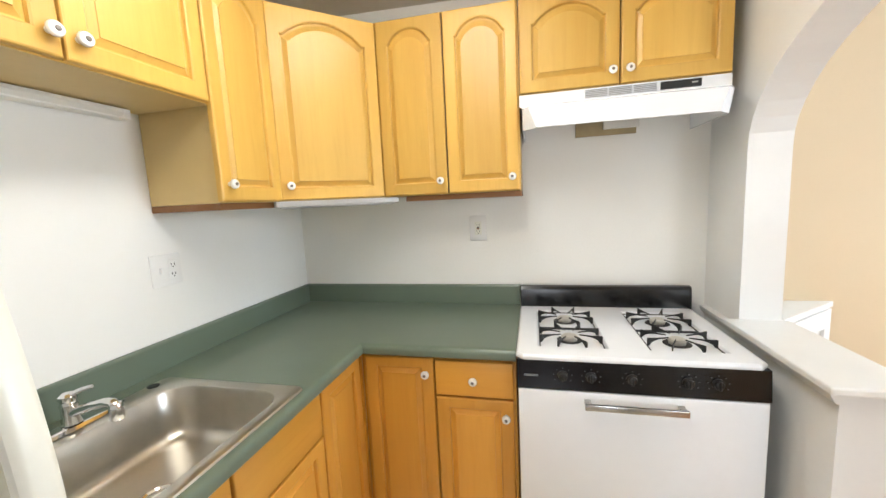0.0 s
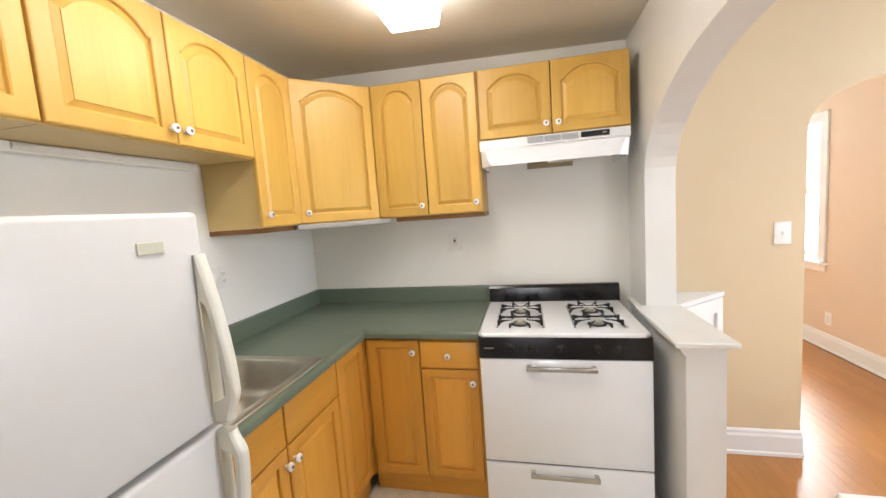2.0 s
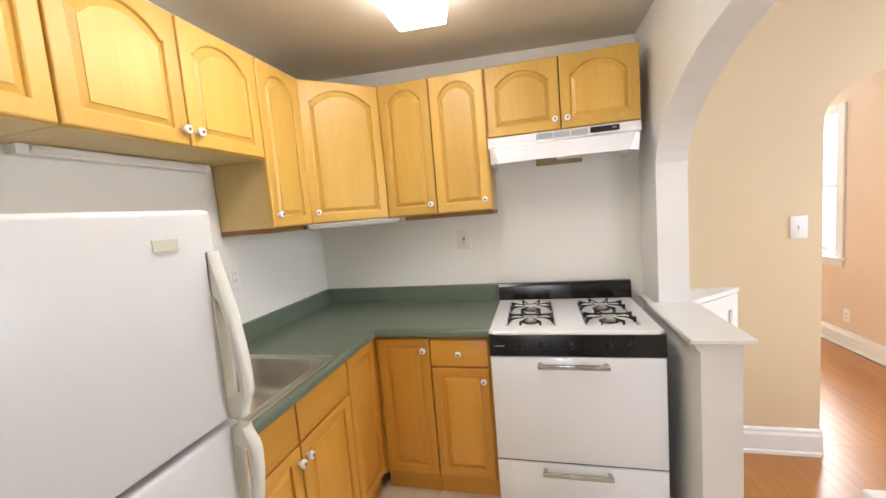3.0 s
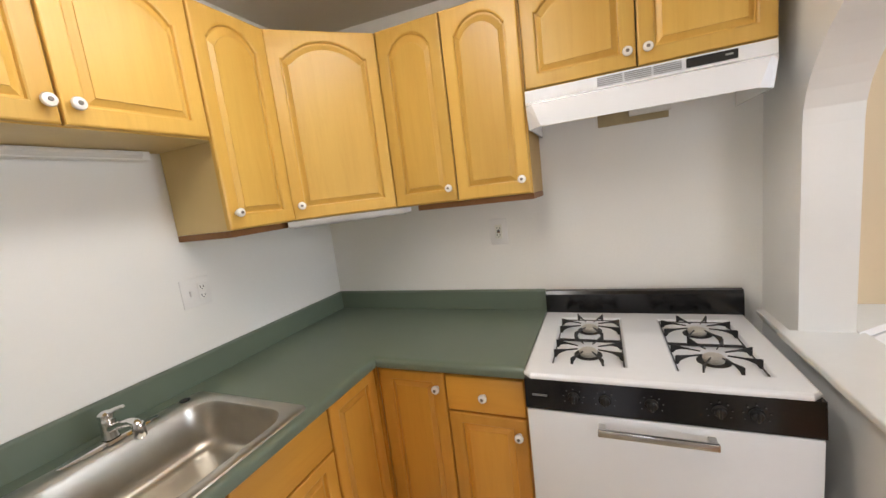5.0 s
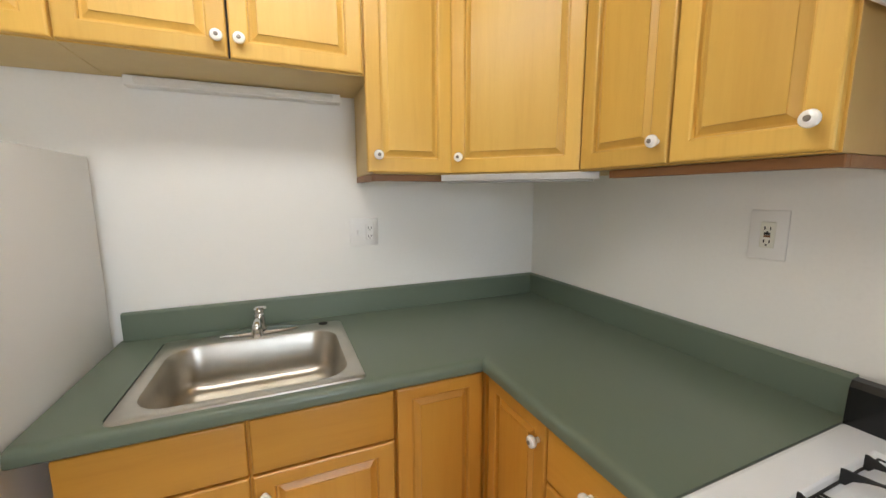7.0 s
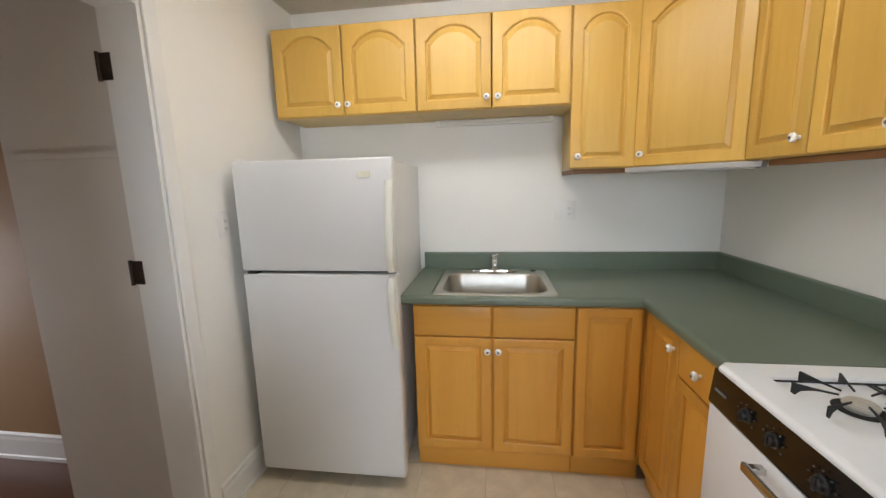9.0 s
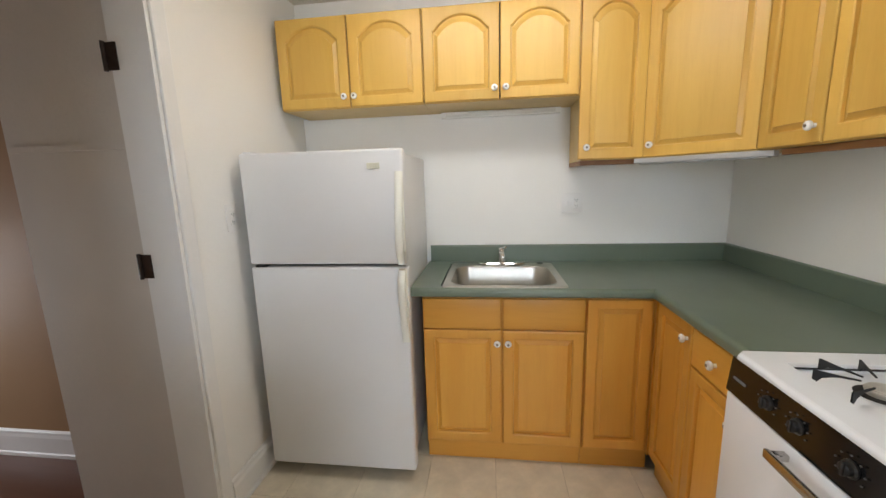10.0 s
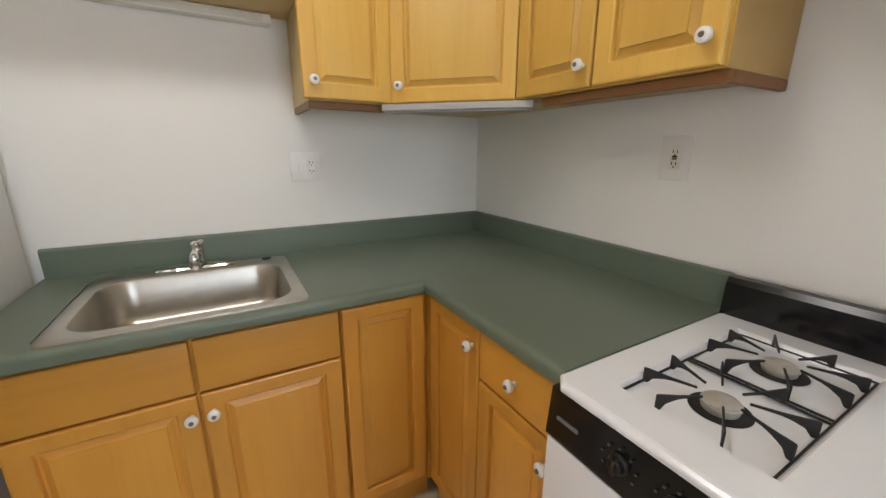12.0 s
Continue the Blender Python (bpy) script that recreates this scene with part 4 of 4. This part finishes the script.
# ---- switches and sockets ----
def wall_plate(name, m, w, h, label, gangs, kind_of):
    """Plate with its front towards -y."""
    p = thing(name, m, label, name.replace("_", " "))
    bm = bmesh.new()
    box(bm, -w / 2, w / 2, -0.006, -0.0005, -h / 2, h / 2, 0.0025, 2)
    plate = part("plate", bm, PLATE, p, smooth=True)
    for gx, what in zip(gangs, kind_of):
        if what == "switch":
            boxed("rocker", (gx - 0.006, gx + 0.006, -0.016, -0.004, -0.012, 0.010), PLATE, plate, bevel=0.002)
        else:
            bm = bmesh.new()
            box(bm, gx - 0.017, gx + 0.017, -0.0085, -0.004, -0.034, 0.034, 0.002, 1)
            s = part("socket", bm, PLATE if what == "socket" else HANDLE_IVORY, p)
            for dz in (-0.017, 0.017):
                bm = bmesh.new()
                box(bm, gx - 0.0075, gx - 0.005, -0.0092, -0.008, dz - 0.004, dz + 0.005)
                box(bm, gx + 0.005, gx + 0.0075, -0.0092, -0.008, dz - 0.004, dz + 0.004)
                box(bm, gx - 0.002, gx + 0.002, -0.0092, -0.008, dz - 0.011, dz - 0.0075)
                part("slots", bm, GAP_AND_RUBBER, s, "dark socket slots")
            if what == "gfci":
                boxed("reset_button", (gx - 0.007, gx + 0.007, -0.010, -0.008, 0.0005, 0.006), HOLE_BUTTON_BLACK, s, "black reset button")
                boxed("test_button", (gx - 0.007, gx + 0.007, -0.010, -0.008, -0.006, -0.0005), CHERRY, s, "red test button")
    return p


wall_plate("outlet", pose(1.013, 0, 1.306), 0.086, 0.128, "ivory outlet with dark buttons in a large plate", [0.0], ["gfci"])
wall_plate("outlet", pose(0, -0.853, 1.257, 0, 0, 90), 0.116, 0.112, "white double plate with a switch and a socket", [-0.023, 0.023], ["switch", "socket"])
wall_plate("light_switch", pose(2.794, DIN_N, 1.261), 0.078, 0.118, "white light switch on the beige wall", [0.0], ["switch"])
wall_plate("outlet", pose(FAR_E, 1.62, 0.29, 0, 0, -90), 0.075, 0.118, "white outlet low on the peach wall", [0.0], ["socket"])
wall_plate("outlet", pose(0.762, SOUTH, 1.27, 0, 0, 180), 0.075, 0.118, "white outlet on the wall beside the refrigerator", [0.0], ["socket"])

# ---- hinges left on the door jamb ----
for z in (1.12, 1.849):
    h = thing("door_hinge", pose(1.062, SOUTH - 0.15, z), "dark bronze hinge leaf remaining on the white jamb", "hinge", "hinges on the jamb")
    boxed("leaf", (0.0, 0.004, -0.012, 0.030, -0.045, 0.045), HINGE, h, bevel=0.001)
    bm = bmesh.new()
    lathe(bm, [(0.007, -0.048), (0.007, 0.048)], (0.006, -0.016, 0), "z", 10)
    part("knuckle", bm, HINGE, h)

# ---- corner cabinet in the dining room ----
cc = thing("corner_cupboard", pose(0, 0, 0), "low white painted corner cupboard with a framed front", "cupboard")
A, B = Vector((ARCH_B + 0.002, -0.300, 0)), Vector((2.505, DIN_N - 0.002, 0))
bm = bmesh.new()
prism(bm, [(A.x, A.y), (B.x, B.y), (A.x, B.y)], "z", 0, 0.925)
part("body", bm, TRIM, cc)
bm = bmesh.new()
prism(bm, [(A.x, A.y - 0.012), (B.x + 0.020, B.y), (A.x, B.y)], "z", 0.926, 0.950)
part("cupboard_top", bm, TRIM, cc)
ang = math.degrees(math.atan2(B.y - A.y, B.x - A.x))
wd = (B - A).length
bm = bmesh.new()
for dims in ((0.004, 0.062, 0.0, 0.92), (wd - 0.062, wd - 0.004, 0.0, 0.92), (0.062, wd - 0.062, 0.84, 0.92), (0.062, wd - 0.062, 0.0, 0.12)):
    box(bm, dims[0], dims[1], -0.016, -0.001, dims[2], dims[3], 0.002, 1)
f = part("front_frame", bm, TRIM, cc)
f.matrix_local = pose(A.x, A.y, 0.002, 0, 0, ang)

# ---- floors, piece by piece ----
def pieces(parent, name, material, cells, z0, z1, bevel):
    """Pieces of one floor; alike sizes share a mesh."""
    store = {}
    for x, y, w, d in cells:
        key = (round(w, 3), round(d, 3))
        if key not in store:
            bm = bmesh.new()
            a, b = w / 2, d / 2
            loops(bm, [[(-a, -b, z0), (a, -b, z0), (a, b, z0), (-a, b, z0)], [(-a, -b, z1 - bevel), (a, -b, z1 - bevel), (a, b, z1 - bevel), (-a, b, z1 - bevel)],
                       [(-a + bevel, -b + bevel, z1), (a - bevel, -b + bevel, z1), (a - bevel, b - bevel, z1), (-a + bevel, b - bevel, z1)]], False, True)
            bmesh.ops.recalc_face_normals(bm, faces=bm.faces)
            me = bpy.data.meshes.new(name)
            bm.to_mesh(me)
            bm.free()
            me.materials.append(material)
            store[key] = me
        ob = new(name, store[key])
        ob.parent = parent
        ob.location = (x, y, 0)


kf = structure_box("floor_kitchen", (0, ARCH_A + 0.07, SOUTH - 0.1, 0.0, -0.06, -0.002), GROUT, "cream square vinyl tiles with pale joints", "floor")
P = 0.3225
cells = []
edges_x = [0.0] + [0.245 + P * k for k in range(6)] + [ARCH_A + 0.07]
edges_y = [SOUTH - 0.1] + [-0.985 + P * k for k in range(-4, 4) if -0.985 + P * k < -0.01] + [0.0]
for xa, xb in zip(edges_x, edges_x[1:]):
    for ya, yb in zip(edges_y, edges_y[1:]):
        cells.append(((xa + xb) / 2, (ya + yb) / 2, xb - xa - 0.002, yb - ya - 0.002))
pieces(kf, "tile", TILE, cells, -0.002, 0.0, 0.0006)

df = structure_box("floor_dining", (ARCH_A + 0.07, 4.72, -3.3, 0.08, -0.06, -0.004), SUBFLOOR, "glossy orange-brown oak strip floor", "floor")
ff = structure_box("floor_far", (1.6, FAR_E, 0.08, 4.2, -0.06, -0.004), SUBFLOOR, "glossy orange-brown oak strip floor", "floor")
rnd = random.Random(7)
LENGTHS = (0.9, 1.25, 1.6)


def strips(xa, xb, ya, yb, pitch):
    out = []
    for i in range(int((xb - xa) / pitch)):
        y = ya - rnd.choice((0.0, 0.3, 0.6, 0.8))
        while y < yb:
            n = rnd.choice(LENGTHS)
            a, b = max(y, ya), min(y + n, yb)
            if b - a > 0.02:
                out.append((xa + (i + 0.5) * pitch, (a + b) / 2, pitch - 0.0005, b - a - 0.0005))
            y += n
    return out


pieces(df, "plank", OAK, strips(ARCH_A + 0.07, 4.6, -3.3, 0.08, 0.057), -0.004, 0.0, 0.0004)
pieces(ff, "plank", OAK, strips(1.6, FAR_E, 0.08, 4.2, 0.057), -0.004, 0.0, 0.0004)
